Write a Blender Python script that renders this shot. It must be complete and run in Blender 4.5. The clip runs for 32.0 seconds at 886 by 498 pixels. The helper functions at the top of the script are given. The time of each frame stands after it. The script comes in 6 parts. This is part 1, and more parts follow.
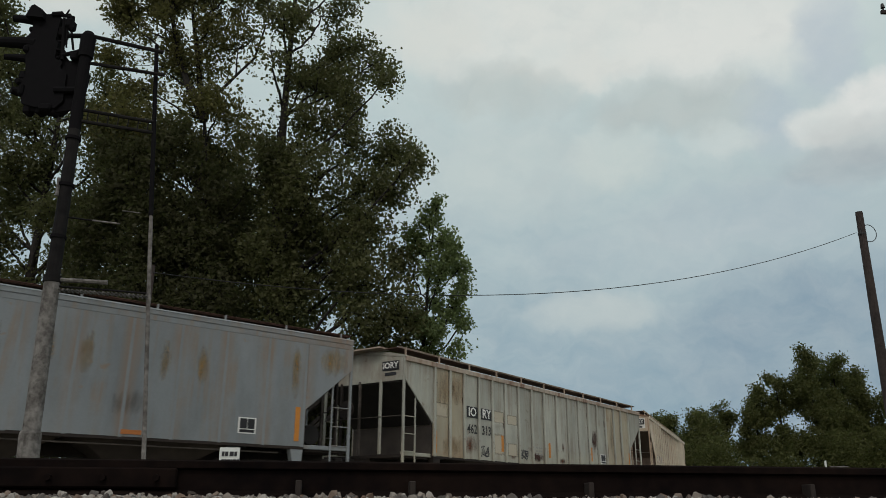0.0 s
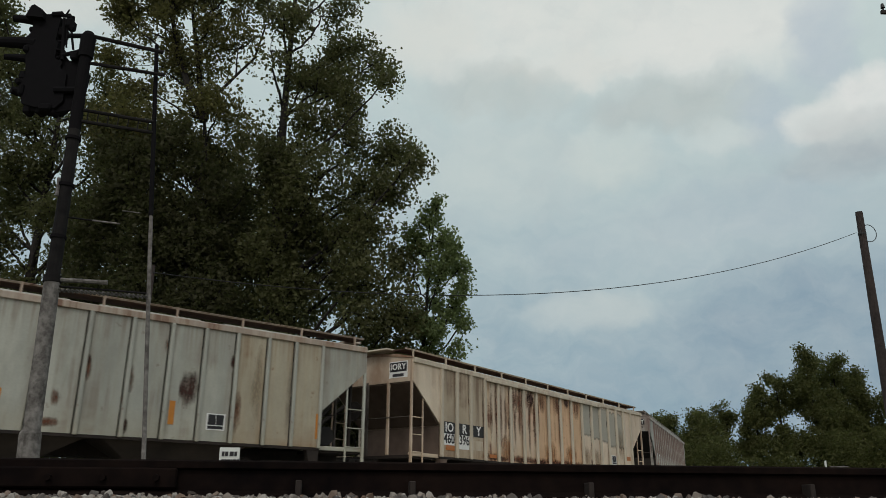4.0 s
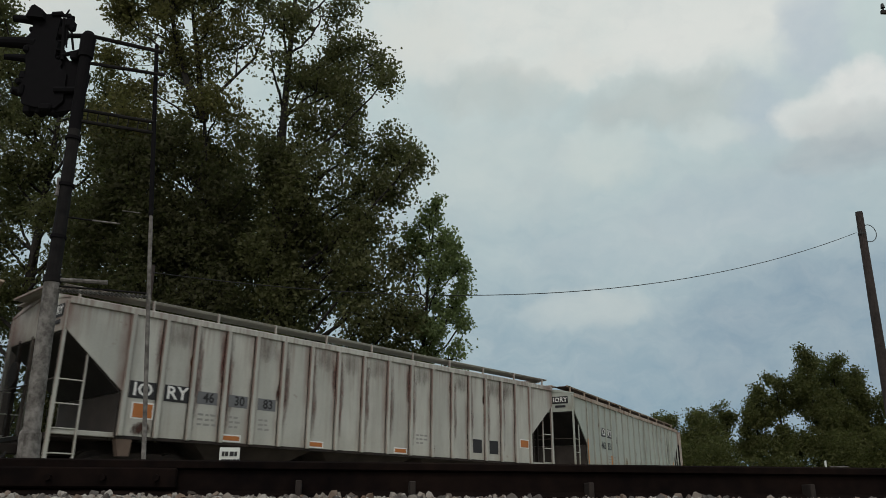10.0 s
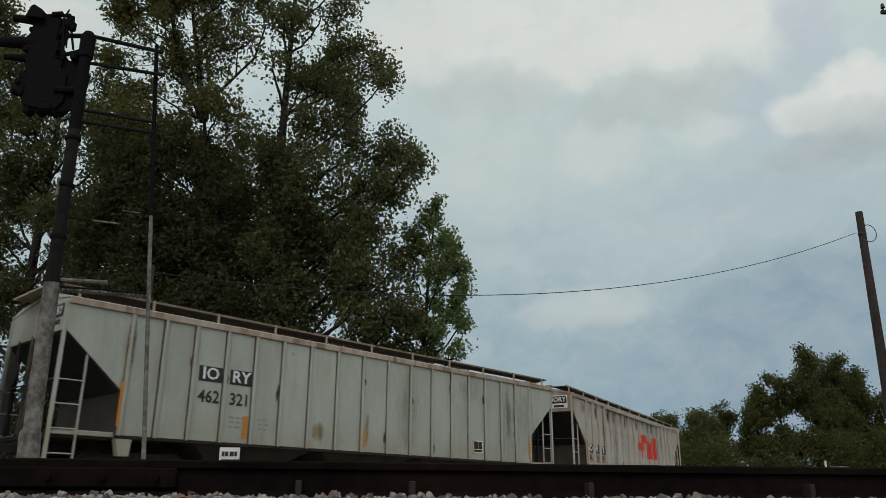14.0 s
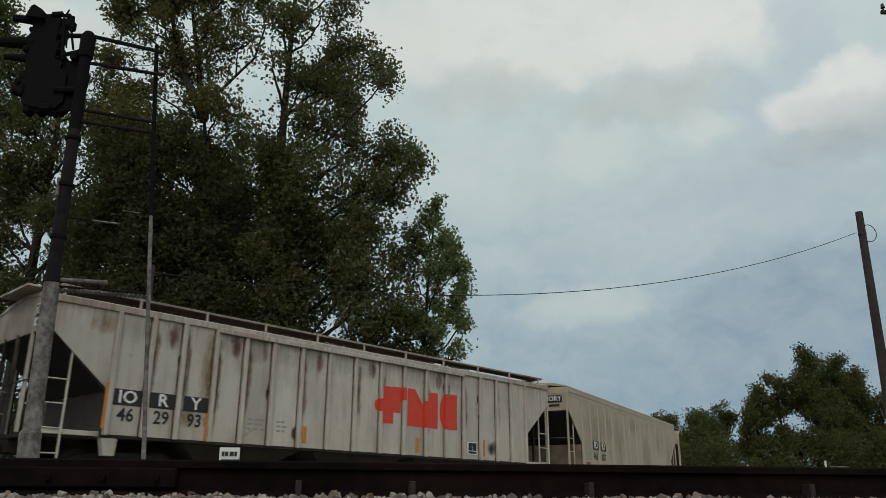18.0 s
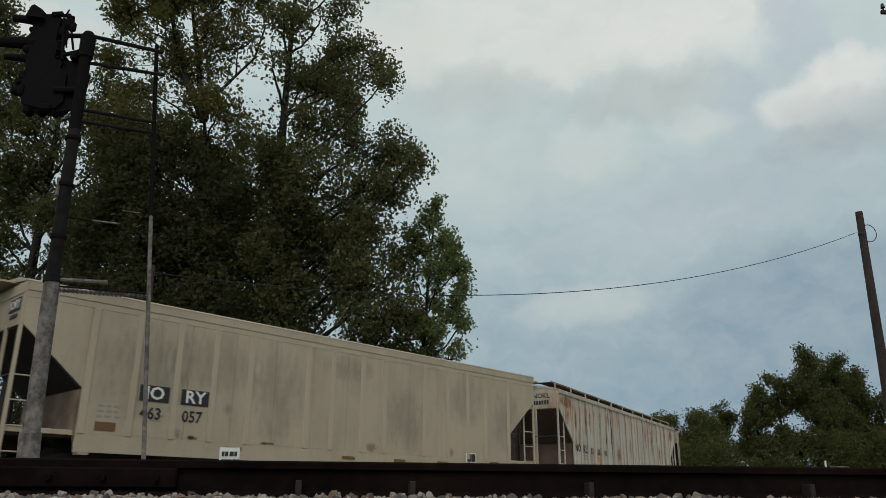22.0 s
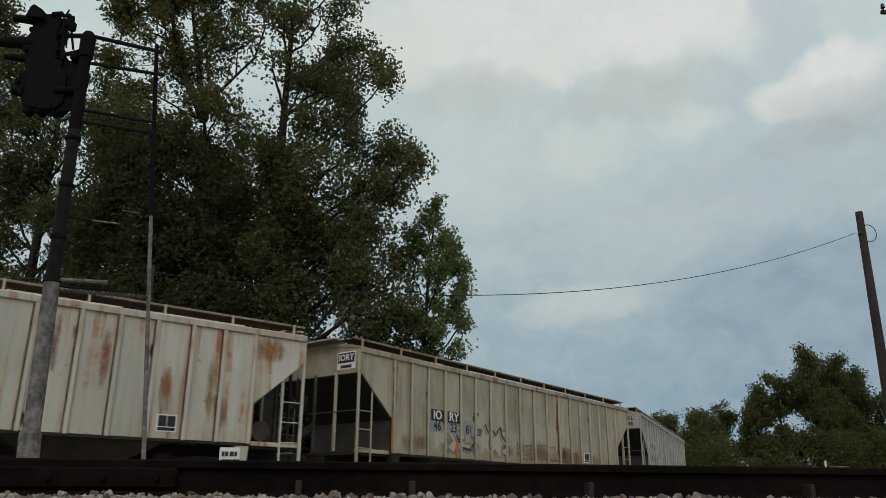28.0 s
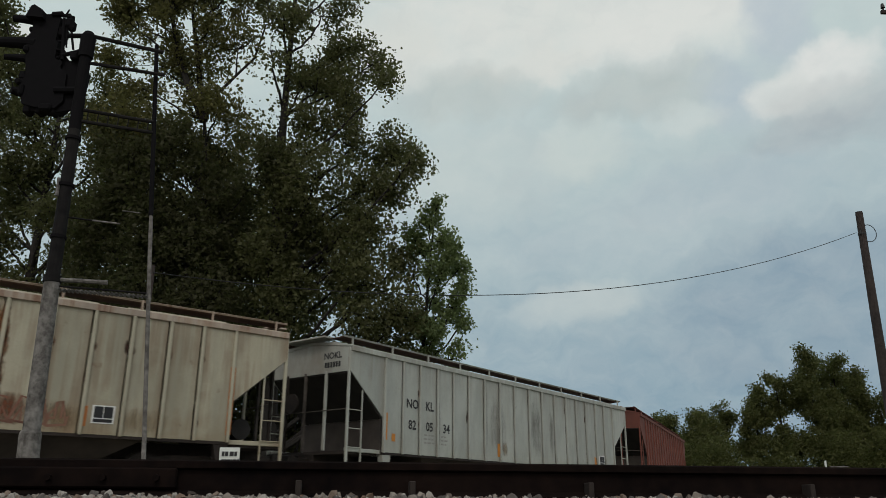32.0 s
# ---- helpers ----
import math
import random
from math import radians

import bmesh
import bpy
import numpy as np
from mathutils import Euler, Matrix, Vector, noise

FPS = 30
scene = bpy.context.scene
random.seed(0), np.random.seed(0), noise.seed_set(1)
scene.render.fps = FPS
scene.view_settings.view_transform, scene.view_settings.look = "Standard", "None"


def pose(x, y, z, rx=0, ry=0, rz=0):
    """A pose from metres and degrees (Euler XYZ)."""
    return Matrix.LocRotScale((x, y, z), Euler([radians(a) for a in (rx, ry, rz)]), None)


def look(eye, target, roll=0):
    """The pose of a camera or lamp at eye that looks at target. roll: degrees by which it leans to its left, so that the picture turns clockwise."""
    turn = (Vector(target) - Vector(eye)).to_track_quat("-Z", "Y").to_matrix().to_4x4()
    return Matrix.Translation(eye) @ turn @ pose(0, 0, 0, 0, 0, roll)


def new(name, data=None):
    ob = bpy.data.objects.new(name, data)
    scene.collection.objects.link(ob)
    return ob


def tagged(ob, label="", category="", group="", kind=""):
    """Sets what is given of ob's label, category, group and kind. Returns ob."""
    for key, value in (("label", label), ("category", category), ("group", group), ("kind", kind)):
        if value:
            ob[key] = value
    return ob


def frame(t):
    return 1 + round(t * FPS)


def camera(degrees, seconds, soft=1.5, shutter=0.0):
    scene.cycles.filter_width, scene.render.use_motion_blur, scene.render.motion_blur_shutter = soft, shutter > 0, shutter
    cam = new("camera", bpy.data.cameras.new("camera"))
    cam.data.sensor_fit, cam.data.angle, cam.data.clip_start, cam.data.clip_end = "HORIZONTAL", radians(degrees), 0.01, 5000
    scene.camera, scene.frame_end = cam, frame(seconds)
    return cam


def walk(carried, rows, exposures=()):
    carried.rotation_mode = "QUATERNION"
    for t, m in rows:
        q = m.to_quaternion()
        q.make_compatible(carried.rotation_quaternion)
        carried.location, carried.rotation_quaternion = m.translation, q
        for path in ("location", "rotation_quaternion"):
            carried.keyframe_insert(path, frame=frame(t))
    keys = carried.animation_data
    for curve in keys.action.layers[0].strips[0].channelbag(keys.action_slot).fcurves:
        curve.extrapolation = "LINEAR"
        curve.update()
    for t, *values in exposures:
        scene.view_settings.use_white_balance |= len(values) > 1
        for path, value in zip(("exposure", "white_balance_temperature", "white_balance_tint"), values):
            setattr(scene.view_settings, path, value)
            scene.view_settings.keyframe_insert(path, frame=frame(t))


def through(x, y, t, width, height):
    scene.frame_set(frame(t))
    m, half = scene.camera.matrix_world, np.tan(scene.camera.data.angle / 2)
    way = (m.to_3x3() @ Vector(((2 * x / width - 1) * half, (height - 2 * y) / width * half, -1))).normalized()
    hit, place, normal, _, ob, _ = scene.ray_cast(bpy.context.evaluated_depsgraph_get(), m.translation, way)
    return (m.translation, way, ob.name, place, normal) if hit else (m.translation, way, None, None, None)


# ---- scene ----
# camera: low beside the near track, tilted up, standing still
cam = camera(59.94, 32.0, 0.85, 0.25)
EYE = (0.0, 0.0, 0.25)
TILT = radians(18.43)
STAND = look(EYE, (0.0, math.cos(TILT) * 10, 0.25 + math.sin(TILT) * 10), 0.25)
walk(cam, [(0.0, STAND), (32.0, STAND)], exposures=[(0.0, 0.0), (32.0, 0.0)])

# world: overcast daylight, broken cloud over a pale sky
SUN_EL, SUN_AZ = radians(44), radians(185)
world = bpy.data.worlds.new("world")
scene.world = world
world.use_nodes = True
wn, wl = world.node_tree.nodes, world.node_tree.links
wn.clear()
w_out = wn.new("ShaderNodeOutputWorld")
w_bg = wn.new("ShaderNodeBackground")
w_sky = wn.new("ShaderNodeTexSky")
w_sky.sky_type, w_sky.sun_disc = "NISHITA", False
w_sky.sun_elevation, w_sky.sun_rotation = SUN_EL, SUN_AZ
w_sky.air_density, w_sky.dust_density = 1.0, 3.0
w_tc = wn.new("ShaderNodeTexCoord")
w_noise = wn.new("ShaderNodeTexNoise")
w_noise.inputs["Scale"].default_value = 2.2
w_noise.inputs["Detail"].default_value = 6.0
w_ramp = wn.new("ShaderNodeValToRGB")
w_ramp.color_ramp.elements[0].position, w_ramp.color_ramp.elements[0].color = 0.3, (4.4, 4.9, 5.2, 1)
w_ramp.color_ramp.elements[1].position, w_ramp.color_ramp.elements[1].color = 0.7, (6.8, 6.9, 6.6, 1)
w_mix = wn.new("ShaderNodeMix")
w_mix.data_type = "RGBA"
w_mix.inputs[0].default_value = 0.8
wl.new(w_tc.outputs["Generated"], w_noise.inputs["Vector"])
wl.new(w_noise.outputs["Fac"], w_ramp.inputs["Fac"])
wl.new(w_sky.outputs["Color"], w_mix.inputs[6])
wl.new(w_ramp.outputs["Color"], w_mix.inputs[7])
wl.new(w_mix.outputs[2], w_bg.inputs["Color"])
w_bg.inputs["Strength"].default_value = 0.1
wl.new(w_bg.outputs["Background"], w_out.inputs["Surface"])

sun = new("sun", bpy.data.lights.new("sun", "SUN"))
sun.data.energy, sun.data.angle, sun.data.color = 0.68, radians(22), (1.0, 0.97, 0.91)
SUN_DIR = Vector((math.sin(SUN_AZ) * math.cos(SUN_EL), math.cos(SUN_AZ) * math.cos(SUN_EL), math.sin(SUN_EL)))
sun.matrix_world = look(SUN_DIR * 50, (0, 0, 0))


# ---- node materials ----
BAYS_LONG = 14.16  # ribbed length of a hopper's side

def nodes_of(name):
    m = bpy.data.materials.new(name)
    m.use_nodes = True
    t = m.node_tree
    return m, t.nodes, t.links, t.nodes["Principled BSDF"]


def noise_node(n, l, coord, scale, detail=4.0, rough=0.55, stretch=None):
    if stretch:
        mp = n.new("ShaderNodeMapping")
        mp.inputs["Scale"].default_value = stretch
        l.new(coord, mp.inputs["Vector"])
        coord = mp.outputs["Vector"]
    x = n.new("ShaderNodeTexNoise")
    x.inputs["Scale"].default_value, x.inputs["Detail"].default_value, x.inputs["Roughness"].default_value = scale, detail, rough
    l.new(coord, x.inputs["Vector"])
    return x.outputs["Fac"]


def ramp(n, l, fac, lo, hi, c0=(0, 0, 0), c1=(1, 1, 1)):
    r = n.new("ShaderNodeValToRGB")
    e = r.color_ramp.elements
    e[0].position, e[0].color = lo, (*c0, 1)
    e[1].position, e[1].color = hi, (*c1, 1)
    l.new(fac, r.inputs["Fac"])
    return r.outputs["Color"]


def mix(n, l, fac, a, b, mode="MIX"):
    x = n.new("ShaderNodeMix")
    x.data_type, x.blend_type = "RGBA", mode
    for sock, v in ((x.inputs[0], fac), (x.inputs[6], a), (x.inputs[7], b)):
        if isinstance(v, (int, float)):
            sock.default_value = v
        elif isinstance(v, tuple):
            sock.default_value = (*v, 1)
        else:
            l.new(v, sock)
    return x.outputs[2]


def bump(n, l, bs, height, strength, dist=0.01):
    b = n.new("ShaderNodeBump")
    b.inputs["Strength"].default_value, b.inputs["Distance"].default_value = strength, dist
    l.new(height, b.inputs["Height"])
    l.new(b.outputs["Normal"], bs.inputs["Normal"])


def grainy(name, c0, c1, scale=8.0, rough=0.8, metal=0.0, bumps=0.3, big=0.7):
    """A surface that varies between two colours at two scales."""
    m, n, l, bs = nodes_of(name)
    tc = n.new("ShaderNodeTexCoord").outputs["Object"]
    a = noise_node(n, l, tc, scale, 6.0)
    b = noise_node(n, l, tc, big, 3.0)
    f = mix(n, l, 0.5, ramp(n, l, a, 0.35, 0.65), ramp(n, l, b, 0.35, 0.65))
    l.new(mix(n, l, f, c0, c1), bs.inputs["Base Color"])
    bs.inputs["Roughness"].default_value, bs.inputs["Metallic"].default_value = rough, metal
    bump(n, l, bs, a, bumps)
    return m


def math_node(n, l, op, a, b=0.0, c=0.0, clamp=False):
    x = n.new("ShaderNodeMath")
    x.operation, x.use_clamp = op, clamp
    for sock, v in zip(x.inputs, (a, b, c)):
        if isinstance(v, (int, float)):
            sock.default_value = v
        else:
            l.new(v, sock)
    return x.outputs[0]


def span(n, l, v, lo, hi, a=0.0, b=1.0):
    x = n.new("ShaderNodeMapRange")
    for k, q in zip(("From Min", "From Max", "To Min", "To Max"), (lo, hi, a, b)):
        x.inputs[k].default_value = q
    l.new(v, x.inputs["Value"])
    return x.outputs["Result"]


def car_paint(name, base, rust=(0.17, 0.055, 0.02), streak=0.3, dirt=0.4, patch=0.0, seed=0.0, bays=15, seam=0.3, top=0.3, vary=0.12, low=0.25, stain=None):
    """Weathered hopper paint: rust runs, seams rusting beside the ribs, grime under the eaves' drip line, uneven panels."""
    m, n, l, bs = nodes_of(name)
    tc0 = n.new("ShaderNodeTexCoord").outputs["Object"]
    rnd = n.new("ShaderNodeObjectInfo").outputs["Random"]
    off = n.new("ShaderNodeVectorMath")
    off.inputs[1].default_value = (seed * 3.7, seed * 1.3, 0)
    l.new(tc0, off.inputs[0])
    tc = off.outputs[0]
    xyz = n.new("ShaderNodeSeparateXYZ")
    l.new(tc0, xyz.inputs[0])
    pitch = BAYS_LONG / bays
    runs = noise_node(n, l, tc, 1.0, 5.0, 0.62, (4.5, 1.0, 0.22))
    thin = noise_node(n, l, tc, 1.0, 4.0, 0.6, (13.0, 1.0, 0.35))
    blot = noise_node(n, l, tc, 1.0, 5.0, 0.6, (0.5, 1.0, 0.9))
    grime = noise_node(n, l, tc, 1.0, 6.0, 0.65, (1.3, 1.0, 0.5))
    fine = noise_node(n, l, tc, 26.0, 4.0)
    spots = noise_node(n, l, tc, 3.4, 4.0)
    shade = tuple(v * 0.5 for v in base)
    warm = tuple(v * k for v, k in zip(base, (0.80, 0.66, 0.47)))
    pale = tuple(min(0.8, v * 1.16) for v in base)
    col = mix(n, l, math_node(n, l, "MULTIPLY", rnd, vary * 5, clamp=True), base, pale)
    col = mix(n, l, math_node(n, l, "MULTIPLY", math_node(n, l, "FRACT", math_node(n, l, "MULTIPLY", rnd, 7.31)), vary * 2.2, clamp=True), col, shade)
    col = mix(n, l, ramp(n, l, grime, 0.42, 0.62, (0, 0, 0), (dirt,) * 3), col, shade)
    # runs fall from the top and fade downwards
    fall = math_node(n, l, "ADD", span(n, l, xyz.outputs["Z"], 1.9, 3.7), math_node(n, l, "SUBTRACT", runs, 0.75))
    drip = math_node(n, l, "MULTIPLY", ramp(n, l, fall, 0.25, 0.70), ramp(n, l, thin, 0.42, 0.60))
    col = mix(n, l, math_node(n, l, "MULTIPLY", drip, top, clamp=True), col, tuple(v * 0.2 + r * 0.75 for v, r in zip(base, rust)))
    # seams beside the ribs
    own = n.new("ShaderNodeSeparateXYZ")
    l.new(n.new("ShaderNodeTexCoord").outputs["Generated"], own.inputs[0])
    near = math_node(n, l, "MULTIPLY", math_node(n, l, "PINGPONG", own.outputs["X"], 0.5), pitch)
    edge = math_node(n, l, "MULTIPLY", span(n, l, near, 0.17, 0.0), ramp(n, l, grime, 0.36, 0.62))
    col = mix(n, l, math_node(n, l, "MULTIPLY", edge, seam, clamp=True), col, rust)
    # splash and grime low on the side
    foot = math_node(n, l, "MULTIPLY", span(n, l, xyz.outputs["Z"], 1.75, 1.1), ramp(n, l, blot, 0.3, 0.7))
    col = mix(n, l, math_node(n, l, "MULTIPLY", foot, low, clamp=True), col, stain or warm)
    both = math_node(n, l, "MULTIPLY", ramp(n, l, runs, 0.50, 0.62), ramp(n, l, blot, 0.43, 0.57))
    col = mix(n, l, math_node(n, l, "MULTIPLY", ramp(n, l, runs, 0.42, 0.68), streak, clamp=True), col, warm)
    col = mix(n, l, math_node(n, l, "MULTIPLY", both, streak * 2.2, clamp=True), col, rust)
    col = mix(n, l, ramp(n, l, spots, 0.68, 0.74, (0, 0, 0), (min(0.9, 0.25 + streak),) * 3), col, rust)
    if patch:
        col = mix(n, l, ramp(n, l, blot, 0.42, 0.62, (0, 0, 0), (patch,) * 3), col, tuple(0.35 * v + 0.65 * r for v, r in zip(base, rust)))
    col = mix(n, l, ramp(n, l, fine, 0.3, 0.8, (0, 0, 0), (0.2,) * 3), col, shade)
    l.new(col, bs.inputs["Base Color"])
    bs.inputs["Roughness"].default_value = 0.72
    bump(n, l, bs, grime, 0.3, 0.02)
    return m


def plain(name, c, rough=0.6, metal=0.0):
    m, n, l, bs = nodes_of(name)
    tc = n.new("ShaderNodeTexCoord").outputs["Object"]
    a = noise_node(n, l, tc, 9.0, 5.0)
    l.new(mix(n, l, ramp(n, l, a, 0.4, 0.8, (0, 0, 0), (0.35,) * 3), c, tuple(v * 0.55 for v in c)), bs.inputs["Base Color"])
    bs.inputs["Roughness"].default_value, bs.inputs["Metallic"].default_value = rough, metal
    return m


def leaf_mat(name, c0, c1, through=(0.13, 0.185, 0.055)):
    m, n, l, bs = nodes_of(name)
    g = n.new("ShaderNodeNewGeometry")
    r = ramp(n, l, g.outputs["Random Per Island"], 0.0, 1.0, c0, c1)
    l.new(r, bs.inputs["Base Color"])
    bs.inputs["Roughness"].default_value = 0.55
    bs.inputs["Specular IOR Level"].default_value = 0.12
    tr = n.new("ShaderNodeBsdfTranslucent")
    l.new(mix(n, l, 0.5, r, through), tr.inputs["Color"])
    ms = n.new("ShaderNodeMixShader")
    ms.inputs[0].default_value = 0.45
    l.new(bs.outputs[0], ms.inputs[1])
    l.new(tr.outputs[0], ms.inputs[2])
    l.new(ms.outputs[0], n["Material Output"].inputs["Surface"])
    return m


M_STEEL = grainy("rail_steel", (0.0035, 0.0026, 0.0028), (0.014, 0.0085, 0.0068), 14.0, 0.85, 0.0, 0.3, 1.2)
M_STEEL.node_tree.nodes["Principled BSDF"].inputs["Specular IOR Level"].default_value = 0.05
M_TIE = grainy("creosoted_wood", (0.03, 0.022, 0.017), (0.085, 0.065, 0.05), 9.0, 0.9)
M_BALLAST = grainy("ballast_bed", (0.12, 0.105, 0.09), (0.3, 0.27, 0.24), 22.0, 0.95, 0.0, 1.0, 3.0)
M_GROUND = grainy("weedy_ground", (0.05, 0.06, 0.025), (0.13, 0.11, 0.06), 3.0, 0.95, 0.0, 0.6, 0.15)
M_DARK = grainy("dirty_underframe", (0.009, 0.007, 0.006), (0.033, 0.022, 0.016), 7.0, 0.85)
M_DIRTY = grainy("grimy_steel", (0.03, 0.024, 0.02), (0.12, 0.10, 0.085), 6.0, 0.85)
M_HOPPER = grainy("dusty_brown_hopper_sheet", (0.035, 0.028, 0.024), (0.085, 0.068, 0.055), 2.2, 0.85)
# slope sheets face down; their shade is put into this near-black colour
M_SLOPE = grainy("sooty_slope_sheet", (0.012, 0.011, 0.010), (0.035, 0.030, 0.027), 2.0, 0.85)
M_GREASE = grainy("greasy_wheel_steel", (0.012, 0.010, 0.009), (0.045, 0.034, 0.027), 6.0, 0.6, 0.5)
M_BLACK = plain("black_signal_paint", (0.010, 0.0095, 0.0105), 0.95)
M_BLACK.node_tree.nodes["Principled BSDF"].inputs["Specular IOR Level"].default_value = 0.06
M_MAST = grainy("galvanised_mast", (0.06, 0.053, 0.047), (0.235, 0.22, 0.205), 14.0, 0.85, 0.0, 0.4, 4.5)
for _n in M_MAST.node_tree.nodes:
    if _n.type == "VALTORGB":
        _n.color_ramp.elements[0].position, _n.color_ramp.elements[1].position = 0.40, 0.64
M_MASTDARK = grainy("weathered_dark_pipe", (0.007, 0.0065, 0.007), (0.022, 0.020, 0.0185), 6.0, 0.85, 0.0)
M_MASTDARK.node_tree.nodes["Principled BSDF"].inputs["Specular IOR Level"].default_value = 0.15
M_BARK = grainy("grey_brown_bark", (0.009, 0.008, 0.0065), (0.025, 0.020, 0.016), 6.0, 0.95, 0.0, 0.9)
M_POLE = grainy("old_pole_wood", (0.016, 0.012, 0.011), (0.055, 0.040, 0.036), 7.0, 0.9, 0.0, 0.6)
M_WIRE = plain("weathered_wire", (0.03, 0.03, 0.03), 0.6, 0.3)
M_WHITE = plain("white_sign_face", (0.72, 0.74, 0.70), 0.5)
M_INK = plain("black_stencil_paint", (0.014, 0.014, 0.016), 0.6)
M_LETTER = plain("white_stencil_paint", (0.80, 0.80, 0.77), 0.6)
M_ORANGE = plain("orange_reflective_tape", (0.45, 0.15, 0.03), 0.5)
M_BROWNTAPE = plain("dirty_brown_reflective_tape", (0.17, 0.085, 0.03), 0.6)
M_YELLOW = plain("yellow_reflective_tape", (0.56, 0.21, 0.022), 0.5)
M_RED = plain("faded_red_paint", (0.66, 0.055, 0.026), 0.6)
M_GRAFOLIVE = plain("faded_olive_spray", (0.15, 0.145, 0.115), 0.6)
M_GRAF = plain("sprayed_black_paint", (0.03, 0.03, 0.035), 0.6)


def stain_mat(name, c, strength=0.9, soft=0.1, square=False):
    """A stain with ragged soft edges that lets the paint show through."""
    m, n, l, bs = nodes_of(name)
    uv = n.new("ShaderNodeTexCoord").outputs["UV"]
    ob = n.new("ShaderNodeTexCoord").outputs["Object"]
    d = n.new("ShaderNodeVectorMath")
    d.operation = "MULTIPLY_ADD"
    l.new(uv, d.inputs[0])
    d.inputs[1].default_value, d.inputs[2].default_value = (2, 2, 0), (-1, -1, 0)
    dd = n.new("ShaderNodeVectorMath")
    dd.operation = "DOT_PRODUCT"
    l.new(d.outputs[0], dd.inputs[0])
    l.new(d.outputs[0], dd.inputs[1])
    a = noise_node(n, l, ob, 1.0, 6.0, 0.65, (9.0, 1.0, 2.2))
    fine = noise_node(n, l, ob, 16.0, 5.0, 0.6)
    core = dd.outputs["Value"]
    if square:
        xy = n.new("ShaderNodeSeparateXYZ")
        l.new(d.outputs[0], xy.inputs[0])
        core = math_node(n, l, "MAXIMUM", math_node(n, l, "ABSOLUTE", xy.outputs["X"]), math_node(n, l, "ABSOLUTE", xy.outputs["Y"]))
    edge = math_node(n, l, "ADD", core, math_node(n, l, "MULTIPLY", math_node(n, l, "SUBTRACT", a, 0.5), 0.35 if square else 3.2))
    l.new(span(n, l, math_node(n, l, "ADD", edge, math_node(n, l, "MULTIPLY", math_node(n, l, "SUBTRACT", fine, 0.5), 0.15 if square else 0.7)), 1.0, soft, 0.0, strength), bs.inputs["Alpha"])
    l.new(mix(n, l, ramp(n, l, fine, 0.35, 0.7), c, tuple(v * (0.92 if square else 0.6) for v in c)), bs.inputs["Base Color"])
    bs.inputs["Roughness"].default_value = 0.85
    return m


STAINS = {"orange": stain_mat("orange_rust_stain", (0.40, 0.16, 0.045), 0.9, -0.5), "rust": stain_mat("brown_rust_stain", (0.175, 0.06, 0.026), 0.85, -0.3), "dark": stain_mat("dark_rust_stain", (0.07, 0.028, 0.018)),
          "tan": stain_mat("tan_stain", (0.34, 0.22, 0.11), 0.75, -0.9), "ochre": stain_mat("ochre_stain", (0.36, 0.22, 0.06), 0.7, -0.5), "grime": stain_mat("grime_stain", (0.16, 0.13, 0.11), 0.7, -1.2),
          "maroon": stain_mat("reddish_rust_run", (0.15, 0.04, 0.03), 0.92, -0.7), "film": stain_mat("thin_grey_green_film", (0.235, 0.235, 0.19), 0.42, -1.4), "greyed": stain_mat("greyed_cover_paint", (0.44, 0.425, 0.36), 0.82, 0.8, True), "sheet": stain_mat("faded_pale_cover_paint", (0.60, 0.54, 0.42), 0.8, 0.72, True)}
M_LEAF_BIG = leaf_mat("cottonwood_leaf", (0.070, 0.071, 0.034), (0.127, 0.127, 0.056), (0.145, 0.185, 0.055))
# leaves of the low inner growth; their shade is put into the colour
M_LEAF_SHADE = leaf_mat("shaded_leaf", (0.051, 0.050, 0.026), (0.077, 0.076, 0.037), (0.14, 0.18, 0.055))
M_LEAF_OLIVE = leaf_mat("olive_leaf", (0.070, 0.067, 0.028), (0.165, 0.152, 0.058), (0.19, 0.205, 0.06))
M_LEAF_LIGHT = leaf_mat("light_green_leaf", (0.10, 0.13, 0.055), (0.20, 0.25, 0.10), (0.18, 0.25, 0.09))
M_LEAF_FAR = leaf_mat("distant_leaf", (0.070, 0.072, 0.026), (0.118, 0.122, 0.044))


def stone_mat():
    m, n, l, bs = nodes_of("ballast_stone")
    r = n.new("ShaderNodeObjectInfo").outputs["Random"]
    g = n.new("ShaderNodeNewGeometry").outputs["Random Per Island"]
    pick = math_node(n, l, "FRACT", math_node(n, l, "ADD", math_node(n, l, "MULTIPLY", r, 5.3), math_node(n, l, "MULTIPLY", g, 3.7)))
    cr = n.new("ShaderNodeValToRGB")
    e = cr.color_ramp.elements
    e[0].position, e[0].color = 0.0, (0.045, 0.036, 0.030, 1)
    e[1].position, e[1].color = 1.0, (0.24, 0.205, 0.17, 1)
    e.new(0.3).color = (0.115, 0.104, 0.094, 1)
    e.new(0.55).color = (0.17, 0.105, 0.068, 1)
    e.new(0.75).color = (0.40, 0.375, 0.335, 1)
    l.new(pick, cr.inputs["Fac"])
    tc = n.new("ShaderNodeTexCoord").outputs["Object"]
    a = noise_node(n, l, tc, 40.0, 4.0)
    l.new(mix(n, l, ramp(n, l, a, 0.4, 0.75, (0, 0, 0), (0.5,) * 3), cr.outputs["Color"], (0.10, 0.08, 0.07)), bs.inputs["Base Color"])
    bs.inputs["Roughness"].default_value = 0.9
    bump(n, l, bs, a, 0.5, 0.004)
    return m


M_STONE = stone_mat()


